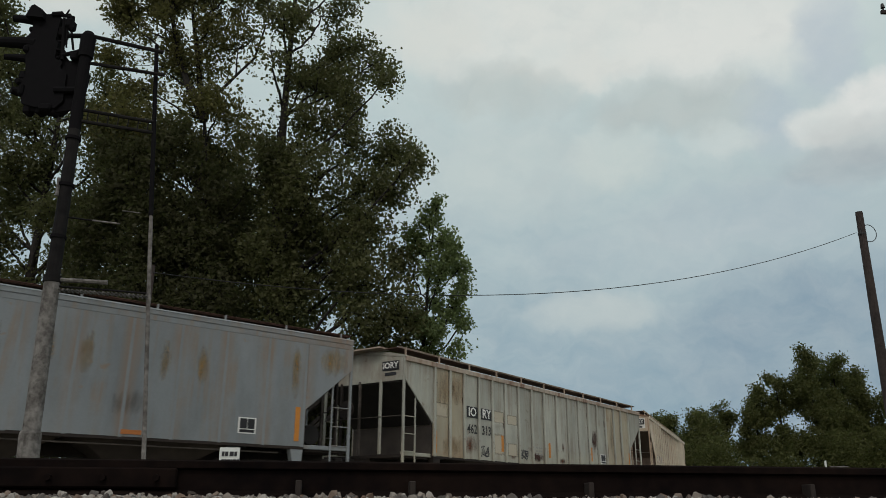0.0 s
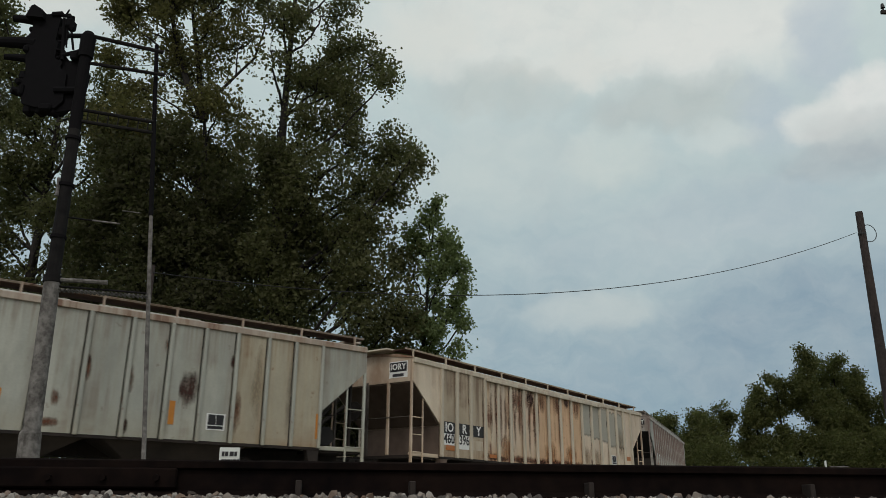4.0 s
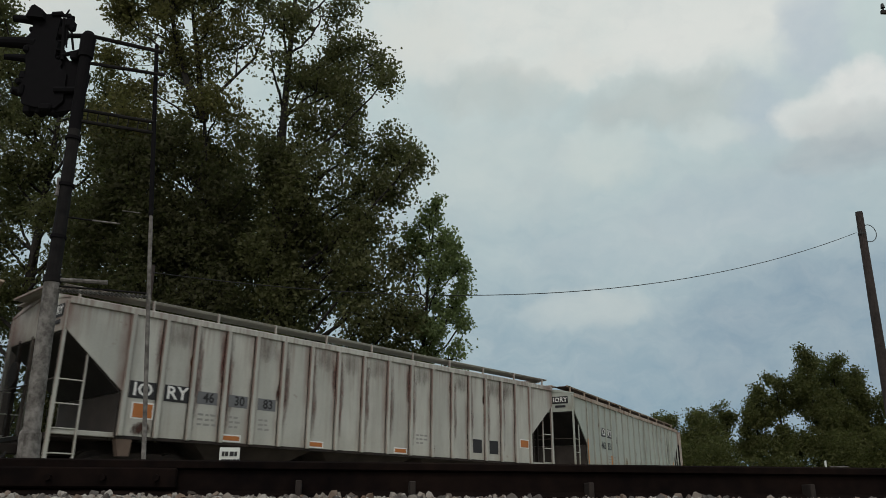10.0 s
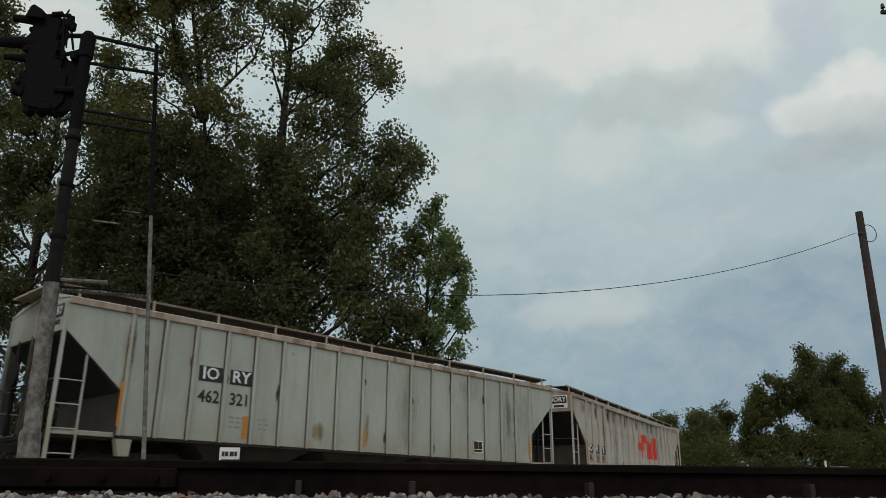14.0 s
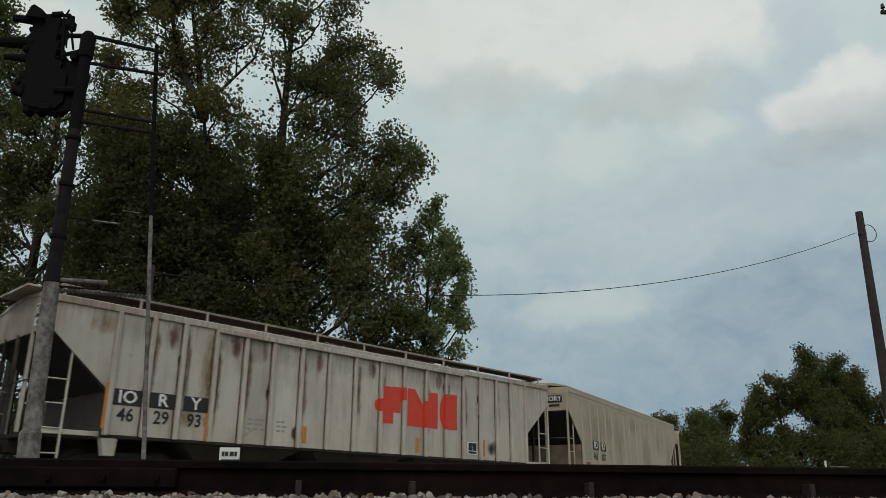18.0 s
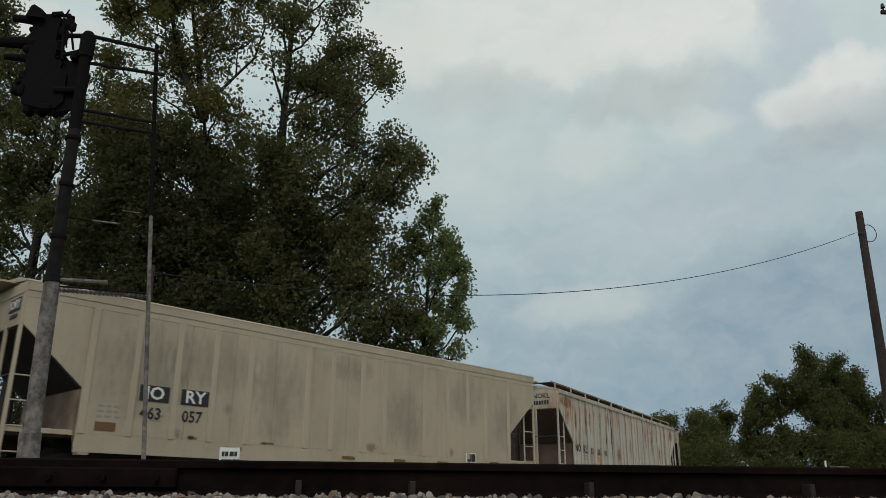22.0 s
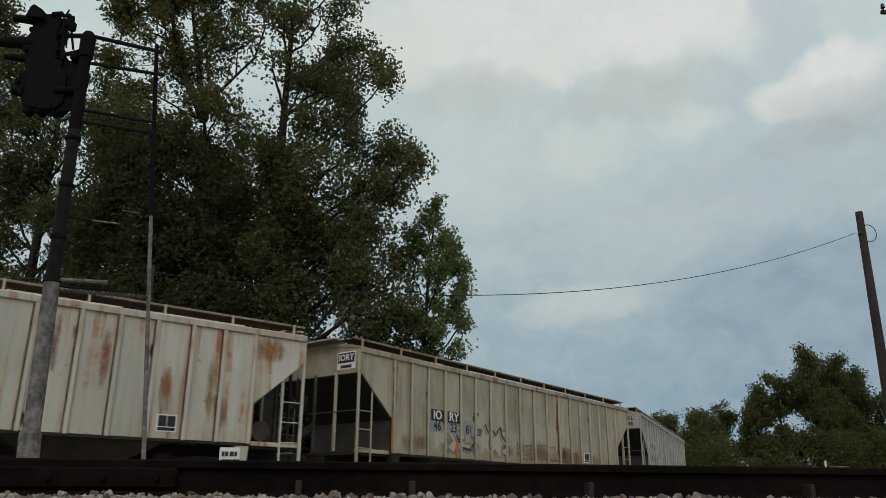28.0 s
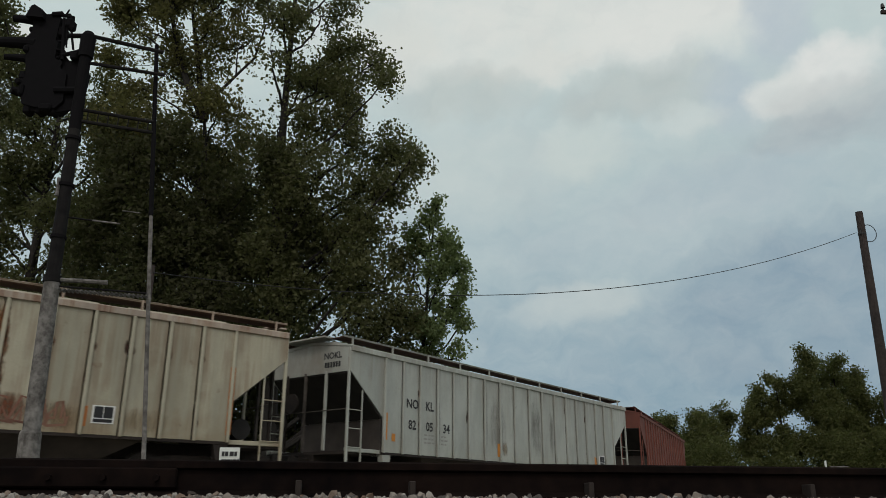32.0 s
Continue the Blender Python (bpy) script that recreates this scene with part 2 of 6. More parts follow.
# ---- mesh helpers ----
def part(name, bm, material, parent=None, label=""):
    """Links a bmesh as one mesh object under a thing or a part."""
    me = bpy.data.meshes.new(name)
    bm.to_mesh(me)
    bm.free()
    if material:
        me.materials.append(material)
    ob = new(name, me)
    if parent:
        ob.parent = parent
    return tagged(ob, label)


def box(bm, x0, x1, y0, y1, z0, z1, bevel=0.0):
    r = bmesh.ops.create_cube(bm, size=1.0)
    m = Matrix.Translation(((x0 + x1) / 2, (y0 + y1) / 2, (z0 + z1) / 2)) @ Matrix.Diagonal((abs(x1 - x0), abs(y1 - y0), abs(z1 - z0), 1))
    bmesh.ops.transform(bm, matrix=m, verts=r["verts"])
    if bevel:
        bmesh.ops.bevel(bm, geom=list({e for v in r["verts"] for e in v.link_edges}), offset=bevel, segments=1, affect="EDGES")
    return bm


def boxed(*a):
    return box(bmesh.new(), *a)


def tube(bm, a, b, r0, r1=None, seg=8):
    a, b = Vector(a), Vector(b)
    d = b - a
    if d.length < 1e-6:
        return bm
    m = Matrix.Translation((a + b) / 2) @ d.to_track_quat("Z", "Y").to_matrix().to_4x4()
    bmesh.ops.create_cone(bm, cap_ends=True, segments=seg, radius1=r0, radius2=r0 if r1 is None else r1, depth=d.length, matrix=m)
    return bm


def tubed(*a, **k):
    return tube(bmesh.new(), *a, **k)


def slab(pts, y0, y1):
    """A polygon in x, z given thickness from y0 to y1."""
    bm = bmesh.new()
    a = [bm.verts.new((x, y0, z)) for x, z in pts]
    b = [bm.verts.new((x, y1, z)) for x, z in pts]
    bm.faces.new(a)
    bm.faces.new(b[::-1])
    for i in range(len(pts)):
        j = (i + 1) % len(pts)
        bm.faces.new((a[j], a[i], b[i], b[j]))
    bmesh.ops.recalc_face_normals(bm, faces=bm.faces)
    return bm


def sweep(profile, line, closed=True):
    """A profile of (across, up) drawn along a line of (x, y, heading)."""
    bm = bmesh.new()
    rows = []
    for x, y, h in line:
        nx, ny = -math.sin(h), math.cos(h)
        rows.append([bm.verts.new((x + nx * u, y + ny * u, v)) for u, v in profile])
    k = len(profile)
    for a, b in zip(rows, rows[1:]):
        for i in range(k if closed else k - 1):
            j = (i + 1) % k
            bm.faces.new((a[i], a[j], b[j], b[i]))
    if closed:
        bm.faces.new(rows[0])
        bm.faces.new(rows[-1][::-1])
    bmesh.ops.recalc_face_normals(bm, faces=bm.faces)
    return bm


def lettering(words, size, material, parent, name="lettering", wide=1.0):
    """Flat letters in the x, z plane that face -y, centred on their origin."""
    cu = bpy.data.curves.new(name, "FONT")
    cu.body, cu.size, cu.align_x, cu.align_y = words, size, "CENTER", "CENTER"
    cu.extrude, cu.resolution_u, cu.offset = 0.001, 2, size * 0.02
    tmp = new("tmp", cu)
    me = bpy.data.meshes.new_from_object(tmp)
    bpy.data.objects.remove(tmp)
    bpy.data.curves.remove(cu)
    me.transform(Matrix.Rotation(radians(90), 4, "X") @ Matrix.Diagonal((wide, 1, 1, 1)))
    me.materials.clear()
    me.materials.append(material)
    ob = new(name, me)
    ob.parent = parent
    return ob


# ---- the plan: train track as one curve, then straight ----
RAIL_TOP = 0.45
P0, H0, BEND, STRAIGHT = (-4.8924, 19.4644), 0.78385, 0.01351, -12.0
CX, CY = P0[0] - math.sin(H0) / BEND, P0[1] + math.cos(H0) / BEND


def track_at(s):
    """Place and heading at s metres along the train's track."""
    q = max(s, STRAIGHT)
    h = H0 + BEND * q
    x, y = CX + math.sin(h) / BEND, CY - math.cos(h) / BEND
    return x + math.cos(h) * (s - q), y + math.sin(h) * (s - q), h


NEAR_H = math.atan2(0.62, 4.49)


def near_at(u, v=0.0):
    """A point u along the near track's first rail and v beyond it."""
    return u * math.cos(NEAR_H) - v * math.sin(NEAR_H), 4.0 + u * math.sin(NEAR_H) + v * math.cos(NEAR_H)


# ---- ground, tracks ----
def ground():
    bm = bmesh.new()
    n = 48
    edge = [-1500, -600, -250] + [-130 + i * 260 / (n - 1) for i in range(n)] + [250, 600, 1500]
    grid = [[bm.verts.new((x, y + 40, (noise.noise(Vector((x * .11, y * .11, 0))) - .3) * 0.12 if max(abs(x), abs(y)) < 140 else 0.0)) for x in edge] for y in edge]
    for a, b in zip(grid, grid[1:]):
        for i in range(len(a) - 1):
            bm.faces.new((a[i], a[i + 1], b[i + 1], b[i]))
    return tagged(part("ground", bm, M_GROUND), "weedy bare earth and rough grass beside the tracks", "ground", kind="structure")


RAIL = [(-0.075, 0), (0.075, 0), (0.075, 0.012), (0.012, 0.035), (0.009, 0.125), (0.036, 0.135), (0.037, 0.165), (0.028, 0.172),
        (-0.028, 0.172), (-0.037, 0.165), (-0.036, 0.135), (-0.009, 0.125), (-0.012, 0.035), (-0.075, 0.012)]


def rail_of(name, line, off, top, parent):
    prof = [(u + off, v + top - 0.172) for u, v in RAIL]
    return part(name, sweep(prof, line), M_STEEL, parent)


def railway(name, line, label, offs, tie_step, reach):
    thing = tagged(new(name), label, "railway track")
    mid = sum(offs) / 2
    for o in offs:
        rail_of("rail", line, o, RAIL_TOP, thing)
    bed = [(mid - 2.4, -0.05), (mid - 1.4, 0.235), (mid + 1.4, 0.235), (mid + 2.4, -0.05)]
    part("ballast_bed", sweep(bed, line), M_BALLAST, thing)
    tie = None
    s = 0.0
    for (xa, ya, ha), (xb, yb, hb) in zip(line, line[1:]):
        seg = math.hypot(xb - xa, yb - ya)
        while s < seg:
            f = s / seg
            x, y, h = xa + (xb - xa) * f, ya + (yb - ya) * f, ha + (hb - ha) * f
            if math.hypot(x - reach[0], y - reach[1]) < reach[2]:
                if tie is None:
                    tie = part("tie", boxed(-0.115, 0.115, mid - 1.3, mid + 1.3, 0.09, 0.272, 0.012), M_TIE, thing)
                    o = tie
                else:
                    o = new("tie", tie.data)
                    o.parent = thing
                o.matrix_basis = pose(x, y, random.uniform(-0.012, 0.006), 0, 0, math.degrees(h) + random.uniform(-2, 2))
            s += tie_step * random.uniform(0.92, 1.08)
        s -= seg
    return thing


ground()
near_line = [(*near_at(u), NEAR_H) for u in (-60, -20, -6, 0, 6, 20, 60, 120)]
near_track = railway("near_track", near_line, "rusty rails on creosoted ties in pale stone ballast", (0.0, 1.505), 0.53, (0, 4, 14))
curve_line = [track_at(s) for s in range(-150, 181, 3)]
railway("curved_track", curve_line, "curved railway track in stone ballast under the train", (-0.7525, 0.7525), 0.55, (0, 25, 30))


M_RUSTY = grainy("rusty_clip", (0.012, 0.008, 0.006), (0.032, 0.021, 0.016), 18.0, 0.85)


def near_gear():
    """Joint bar, bolts, anchors and spikes on the near rail."""
    turn = math.degrees(NEAR_H)
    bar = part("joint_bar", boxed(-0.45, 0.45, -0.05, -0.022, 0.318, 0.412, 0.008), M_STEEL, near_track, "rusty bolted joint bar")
    bar.matrix_basis = pose(*near_at(-1.72), 0, 0, 0, turn)
    for k in range(4):
        o = part("bolt", tubed((0, -0.075, 0.365), (0, -0.045, 0.365), 0.016, 0.016, 6), M_STEEL, near_track)
        o.matrix_basis = pose(*near_at(-2.08 + k * 0.24), 0, 0, 0, turn)
    first = None
    for u in (-3.0, -0.70, -0.155, 0.74, 1.93, 2.9):
        if first is None:
            first = part("rail_anchor", boxed(-0.014, 0.014, -0.095, -0.012, 0.27, 0.36, 0.004), M_RUSTY, near_track, "rusty rail anchor")
            o = first
        else:
            o = new("rail_anchor", first.data)
            o.parent = near_track
        o.matrix_basis = pose(*near_at(u), 0, 0, 0, turn)


near_gear()


def stones(seed):
    """Broken stone heaped against the near rail; the nearest singly, the rest joined."""
    rnd = np.random.default_rng(seed)
    kinds = []
    for k in range(7):
        bm = bmesh.new()
        for q in rnd.normal(size=(15, 3)):
            bm.verts.new(Vector(q).normalized() * rnd.uniform(0.8, 1.15))
        hull = bmesh.ops.convex_hull(bm, input=bm.verts)
        bmesh.ops.delete(bm, geom=[v for v in hull["geom_interior"] if isinstance(v, bmesh.types.BMVert)], context="VERTS")
        for v in bm.verts:
            v.co.z *= 0.75
        me = bpy.data.meshes.new("stone")
        bm.to_mesh(me)
        bm.free()
        me.materials.append(M_STONE)
        kinds.append(me)
    shapes = [np.array([v.co[:] for v in me.vertices]) for me in kinds]
    tris = [np.array([p.vertices[:] for p in me.polygons]) for me in kinds]
    heap = tagged(new("ballast_heap"), "pale broken stone ballast heaped along the rusty rail", "ballast")
    verts, faces, total, single = [], [], 0, 0
    for i in range(12500):
        u = rnd.uniform(-3.6, 4.2)
        v = -rnd.uniform(0.04, 1.5)
        near = -2.5 < u < 3.0 and -0.75 < v < -0.05
        x, y = near_at(u, v)
        lift = 0.241 + 0.031 * math.exp(-((v + 0.2) / 0.35) ** 2) + 0.018 * noise.noise(Vector((u * 3, v * 3, 0)))
        if v < -0.75:
            lift -= (-0.75 - v) * 0.28
        k = int(rnd.integers(0, 7))
        r = 0.011 + 0.020 * rnd.random() ** 1.6
        spin = Euler((rnd.uniform(0, 6), rnd.uniform(0, 6), rnd.uniform(0, 6)))
        if near and single < 300 and rnd.random() < 0.32:
            o = new("stone", kinds[k])
            o.parent = heap
            o.matrix_basis = Matrix.LocRotScale((x, y, lift + 0.012), spin, (r, r, r))
            single += 1
        else:
            verts.append(shapes[k] @ np.array(spin.to_matrix()).T * r + np.array((x, y, lift - 0.006)))
            faces.append(tris[k] + total)
            total += len(shapes[k])
    me = bpy.data.meshes.new("gravel")
    me.from_pydata(np.concatenate(verts).tolist(), [], np.concatenate(faces).tolist())
    me.materials.append(M_STONE)
    o = new("gravel", me)
    o.parent = heap
    tagged(o, kind="stuff")


stones(3)


# ---- covered hopper cars ----
HALF, EAVE, SILL, WIDE = 8.27, 3.71, 1.105, 1.5
SLOPE_IN, DROP, KNEE = 1.29, 0.64, 0.87
# ribs stand closer towards the ends of a seventeen-bay side
RIB_OUT = (0.46, 1.34, 2.22, 3.07, 3.85, 4.63, 5.43, 6.17, 6.98)
AXLE_R = 0.42
TRUCK = 6.45
MOVERS, WHEELS = [], []
SHARED = {}


def shared(name, key, make, material, parent, m=None, label=""):
    """A part on a mesh that cars of one length share."""
    k = (key, material.name, HALF)
    if k not in SHARED:
        o = part(name, make(), material, parent, label)
        SHARED[k] = o.data
    else:
        o = new(name, SHARED[k])
        o.parent = parent
        tagged(o, label)
    if m is not None:
        o.matrix_basis = m
    return o


def roof_mesh():
    prof = [(-1.54, EAVE - 0.01), (-1.5, EAVE + 0.03), (-0.95, EAVE + 0.16), (0, EAVE + 0.24), (0.95, EAVE + 0.16), (1.5, EAVE + 0.03), (1.54, EAVE - 0.01), (0, EAVE + 0.18)]
    return sweep(prof, [(-HALF - 0.02, 0, 0), (HALF + 0.02, 0, 0)])


def end_mesh():
    bm = bmesh.new()
    prof = [(-1.48, EAVE - DROP), (1.48, EAVE - DROP), (1.48, EAVE), (0.95, EAVE + 0.14), (0, EAVE + 0.2), (-0.95, EAVE + 0.14), (-1.48, EAVE)]
    a = [bm.verts.new((-HALF + 0.0, y, z)) for y, z in prof]
    b = [bm.verts.new((-HALF + 0.03, y, z)) for y, z in prof]
    bm.faces.new(a)
    bm.faces.new(b[::-1])
    for i in range(len(prof)):
        j = (i + 1) % len(prof)
        bm.faces.new((a[i], a[j], b[j], b[i]))
    bmesh.ops.recalc_face_normals(bm, faces=bm.faces)
    return bm


def slope_mesh():
    a, b = EAVE - DROP, SILL + KNEE
    return slab([(-HALF + 0.03, a), (-HALF + 0.03, a - 0.04), (-HALF + SLOPE_IN - 0.04, b - 0.02), (-HALF + SLOPE_IN, b)], -1.47, 1.47)


def bulkhead_mesh():
    return boxed(-HALF + SLOPE_IN - 0.03, -HALF + SLOPE_IN, -1.47, 1.47, SILL - 0.02, SILL + KNEE - 0.03)


def hopper_mesh():
    bm = bmesh.new()
    top = [bm.verts.new(p) for p in ((-1.7, -1.42, SILL), (1.7, -1.42, SILL), (1.7, 1.42, SILL), (-1.7, 1.42, SILL))]
    low = [bm.verts.new(p) for p in ((-0.5, -0.55, 0.42), (0.5, -0.55, 0.42), (0.5, 0.55, 0.42), (-0.5, 0.55, 0.42))]
    bm.faces.new(top)
    bm.faces.new(low)
    for i in range(4):
        bm.faces.new((top[i], top[(i + 1) % 4], low[(i + 1) % 4], low[i]))
    bmesh.ops.recalc_face_normals(bm, faces=bm.faces)
    return bm


def frame_mesh():
    bm = bmesh.new()
    # cast side frame with sloped shoulders
    prof = [(-1.15, 0.62), (-0.85, 0.72), (-0.35, 0.80), (0.35, 0.80), (0.85, 0.72), (1.15, 0.62), (1.1, 0.42), (0.8, 0.38), (0.42, 0.22), (-0.42, 0.22), (-0.8, 0.38), (-1.1, 0.42)]
    return slab(prof, -0.07, 0.07)


def spring_mesh():
    bm = bmesh.new()
    for x in (-0.18, 0.0, 0.18):
        tube(bm, (x, 0, 0.3), (x, 0, 0.55), 0.07, 0.07, 8)
    return bm


def wheelset_mesh():
    bm = bmesh.new()
    tube(bm, (0, -1.0, 0), (0, 1.0, 0), 0.08, 0.08, 10)
    for s in (-1, 1):
        tube(bm, (0, s * 0.70, 0), (0, s * 0.735, 0), AXLE_R + 0.025, AXLE_R + 0.025, 24)
        tube(bm, (0, s * 0.735, 0), (0, s * 0.83, 0), AXLE_R, AXLE_R - 0.01, 24)
        tube(bm, (0, s * 0.83, 0), (0, s * 0.845, 0), AXLE_R - 0.07, AXLE_R - 0.07, 20)
        for k in range(4):
            a = k * math.pi / 2
            box(bm, math.cos(a) * 0.2 - 0.02, math.cos(a) * 0.2 + 0.02, s * 0.845 - 0.004, s * 0.845 + 0.012, math.sin(a) * 0.2 - 0.02, math.sin(a) * 0.2 + 0.02)
    return bm


def bogie(car, x):
    b = shared("bogie", "bolster", lambda: boxed(-0.22, 0.22, -1.05, 1.05, 0.45, 0.78, 0.03), M_DARK, car, pose(x, 0, 0), "rusty dark cast steel bogie")
    for s in (-1, 1):
        shared("side_frame", "side_frame", frame_mesh, M_DARK, b, pose(0, s * 1.0, 0))
        shared("spring_nest", "springs", spring_mesh, M_GREASE, b, pose(0, s * 1.0, 0))
    for s in (-0.87, 0.87):
        w = shared("wheelset", "wheelset", wheelset_mesh, M_GREASE, b, pose(s, 0, AXLE_R))
        WHEELS.append((w, s))
    return b


def board_mesh():
    return boxed(-HALF - 0.05, HALF + 0.05, -0.23, 0.23, -0.008, 0.012)


def edge_mesh():
    """Angle along the walkway's outer edge."""
    bm = boxed(-HALF - 0.06, HALF + 0.06, -0.012, 0.012, 0.0, 0.035)
    return box(bm, -HALF - 0.06, HALF + 0.06, -0.04, -0.012, 0.025, 0.035)


def end_gear(car, paint, dark):
    """Posts, ladders, rails, platform and coupler of the -x end."""
    grime = M_DIRTY
    for y in (-1.46, 1.46):
        shared("corner_post", "corner_post", lambda: boxed(-0.036, 0.036, -0.03, 0.03, 0.42, EAVE - 0.05, 0.008), paint, car, pose(-HALF, y, 0))
        zt = EAVE - DROP - (EAVE - DROP - SILL - KNEE) * 0.52 / SLOPE_IN + 0.06
        shared("ladder_stile", "stile", lambda: boxed(-0.02, 0.02, -0.02, 0.02, 0.55, zt, 0.006), paint, car, pose(-HALF + 0.52, y, 0))
        for i in range(4):
            shared("ladder_rung", "rung", lambda: tubed((-HALF, 0, 0), (-HALF + 0.52, 0, 0), 0.014, 0.014, 6), paint, car, pose(0, y, 0.70 + i * 0.465))
        shared("end_sill_beam", "end_beam", lambda: boxed(-HALF + 0.02, -HALF + SLOPE_IN + 0.02, -0.05, 0.05, SILL - 0.05, SILL + 0.05, 0.01), paint, car, pose(0, y - math.copysign(0.06, y), 0))
    for y in (-0.62, 0.15, 0.85):
        shared("end_post", "end_post", lambda: boxed(-0.032, 0.032, -0.04, 0.04, SILL, EAVE - DROP + 0.06, 0.008), paint if y < 0 else (grime if y < 0.5 else dark), car, pose(-HALF + 0.02, y, 0))
    for z in (2.1,):
        shared("end_rail", "end_rail", lambda: tubed((-HALF - 0.02, -1.46, 0), (-HALF - 0.02, 1.46, 0), 0.014, 0.014, 6), grime, car, pose(0, 0, z))
    shared("end_platform", "end_platform", lambda: boxed(-HALF - 0.02, -HALF + 1.2, -1.4, 1.4, SILL - 0.10, SILL - 0.02), dark, car)
    bm = bmesh.new()
    box(bm, -HALF - 0.62, -HALF + 0.2, -0.11, 0.11, 0.72, 0.93, 0.02)
    box(bm, -HALF - 0.70, -HALF - 0.45, -0.17, 0.17, 0.66, 0.98, 0.03)
    part("coupler", bm, M_GREASE, car)
    part("air_hose", tubed((-HALF - 0.3, -0.35, 0.75), (-HALF - 0.55, -0.3, 0.35), 0.022, 0.022, 6), M_INK, car)


def mirrored(ob, car):
    """The same part for the other end: turned half a circle about the car's middle."""
    o = new(ob.name.split(".")[0], ob.data)
    o.parent = car
    o.matrix_basis = pose(0, 0, 0, 0, 0, 180) @ ob.matrix_basis
    return o


def bay_edges(style):
    """Where a side's bays begin and end."""
    k, n = HALF - SLOPE_IN, style["bays"]
    if n == 17:
        return [-q * k / RIB_OUT[-1] for q in RIB_OUT[::-1]] + [q * k / RIB_OUT[-1] for q in RIB_OUT]
    return [-k + 2 * k * i / n for i in range(n + 1)]


def bay_x(style, bay):
    """The middle of a bay, counted from the -x end."""
    edges = bay_edges(style)
    u = min(max(bay + 0.5, -1.0), style["bays"] + 1.0)
    i = min(max(int(math.floor(u)), 0), style["bays"] - 1)
    return edges[i] + (u - i) * (edges[i + 1] - edges[i])


def plate(car, x, z, w, h, material, name="placard", label="", proud=0.0):
    o = part(name, boxed(-w / 2, w / 2, -0.006, 0.006, -h / 2, h / 2), material, car, label)
    o.matrix_basis = pose(x, -WIDE - 0.018 - proud, z)
    return o


def inspection_panel(car, x, z):
    """White-framed black stencil block with its lower line as a bar."""
    p = plate(car, x, z, 0.44, 0.36, M_LETTER, "inspection_panel", "white framed black stencil panel")
    for dx in (-0.095, 0.095):
        part("black_field", boxed(dx - 0.088, dx + 0.088, -0.010, -0.005, -0.07, 0.155), M_INK, p)
    part("bar", boxed(-0.185, 0.185, -0.010, -0.005, -0.155, -0.09), M_INK, p)


STAIN_DEPTH = [0]


def stain(car, x, z, w, h, kind, name="rust_stain", proud=0.0):
    """A flat stain on the side, a hair proud of the sheet."""
    bm = bmesh.new()
    uv = bm.loops.layers.uv.new("uv")
    STAIN_DEPTH[0] = (STAIN_DEPTH[0] + 1) % 9
    y = -WIDE - 0.0125 - 0.0003 * STAIN_DEPTH[0] - proud
    z0, z1 = max(SILL, z - h / 2), min(EAVE - 0.13, z + h / 2)
    if x < -HALF + SLOPE_IN or x > HALF - SLOPE_IN:
        inset = SLOPE_IN - (HALF - abs(x))
        z0 = max(z0, SILL + KNEE + max(0.0, inset + w / 2) * 0.75)
    f = bm.faces.new([bm.verts.new(p) for p in ((x - w / 2, y, z0), (x + w / 2, y, z0), (x + w / 2, y, z1), (x - w / 2, y, z1))])
    for lp, q in zip(f.loops, ((0, 0), (1, 0), (1, 1), (0, 1))):
        lp[uv].uv = q
    return part(name, bm, STAINS[kind], car)


def emblem(car, style):
    """Large red trade mark as plain blocks, painted over sheets and ribs alike."""
    y = -WIDE - 0.0135
    blocks = ([(0.51, 1.88), (0.96, 1.9), (0.96, 2.2), (1.24, 2.2), (1.24, 2.5), (1.42, 2.62), (1.42, 2.92), (0.51, 2.88)],
              [(0.51, 2.2), (0.51, 2.52), (0.4, 2.54), (0.28, 2.46), (0.25, 2.34), (0.3, 2.24), (0.4, 2.18)],
              [(1.5, 1.88), (2.74, 1.88), (2.74, 2.9), (2.44, 2.9), (2.12, 2.5), (1.8, 2.92), (1.5, 2.92)],
              [(2.95, 1.95), (3.1, 1.88), (3.58, 1.9), (3.58, 2.93), (3.1, 2.92), (2.95, 2.84), (2.84, 2.62), (2.82, 2.4), (2.84, 2.15)])
    w, proud = style["rib"][0] / 2 + 0.004, style["rib"][1] * 1.35
    for b in blocks:
        part("emblem_block", slab(b, y - 0.002, y), M_RED, car, "faded red painted block")
    for x in bay_edges(style):
        for b in blocks:
            lo, hi = min(p for p, _ in b), max(p for p, _ in b)
            if lo < x < hi:
                zs = []
                for (xa, za), (xb, zb) in zip(b, b[1:] + b[:1]):
                    if (xa - x) * (xb - x) < 0:
                        zs.append(za + (zb - za) * (x - xa) / (xb - xa))
                part("emblem_block", boxed(x - w, x + w, -WIDE - proud - 0.004, -WIDE - 0.012, min(zs), max(zs)), M_RED, car, "faded red painted block")


def scrawl(car, pts, r, material):
    """One sprayed stroke: a ribbon along the points, of even breadth."""
    bm = bmesh.new()
    pts = [Vector(p) for p in pts]
    y = -WIDE - 0.0165
    last = None
    for i, p in enumerate(pts):
        d = pts[min(i + 1, len(pts) - 1)] - pts[max(i - 1, 0)]
        o = Vector((-d.y, d.x)).normalized() * r if d.length > 1e-4 else Vector((r, 0))
        pair = [bm.verts.new((p.x + o.x, y, p.y + o.y)), bm.verts.new((p.x - o.x, y, p.y - o.y))]
        if last:
            bm.faces.new((last[0], pair[0], pair[1], last[1]))
        last = pair
    return part("graffiti_stroke", bm, material, car, "sprayed graffiti stroke")


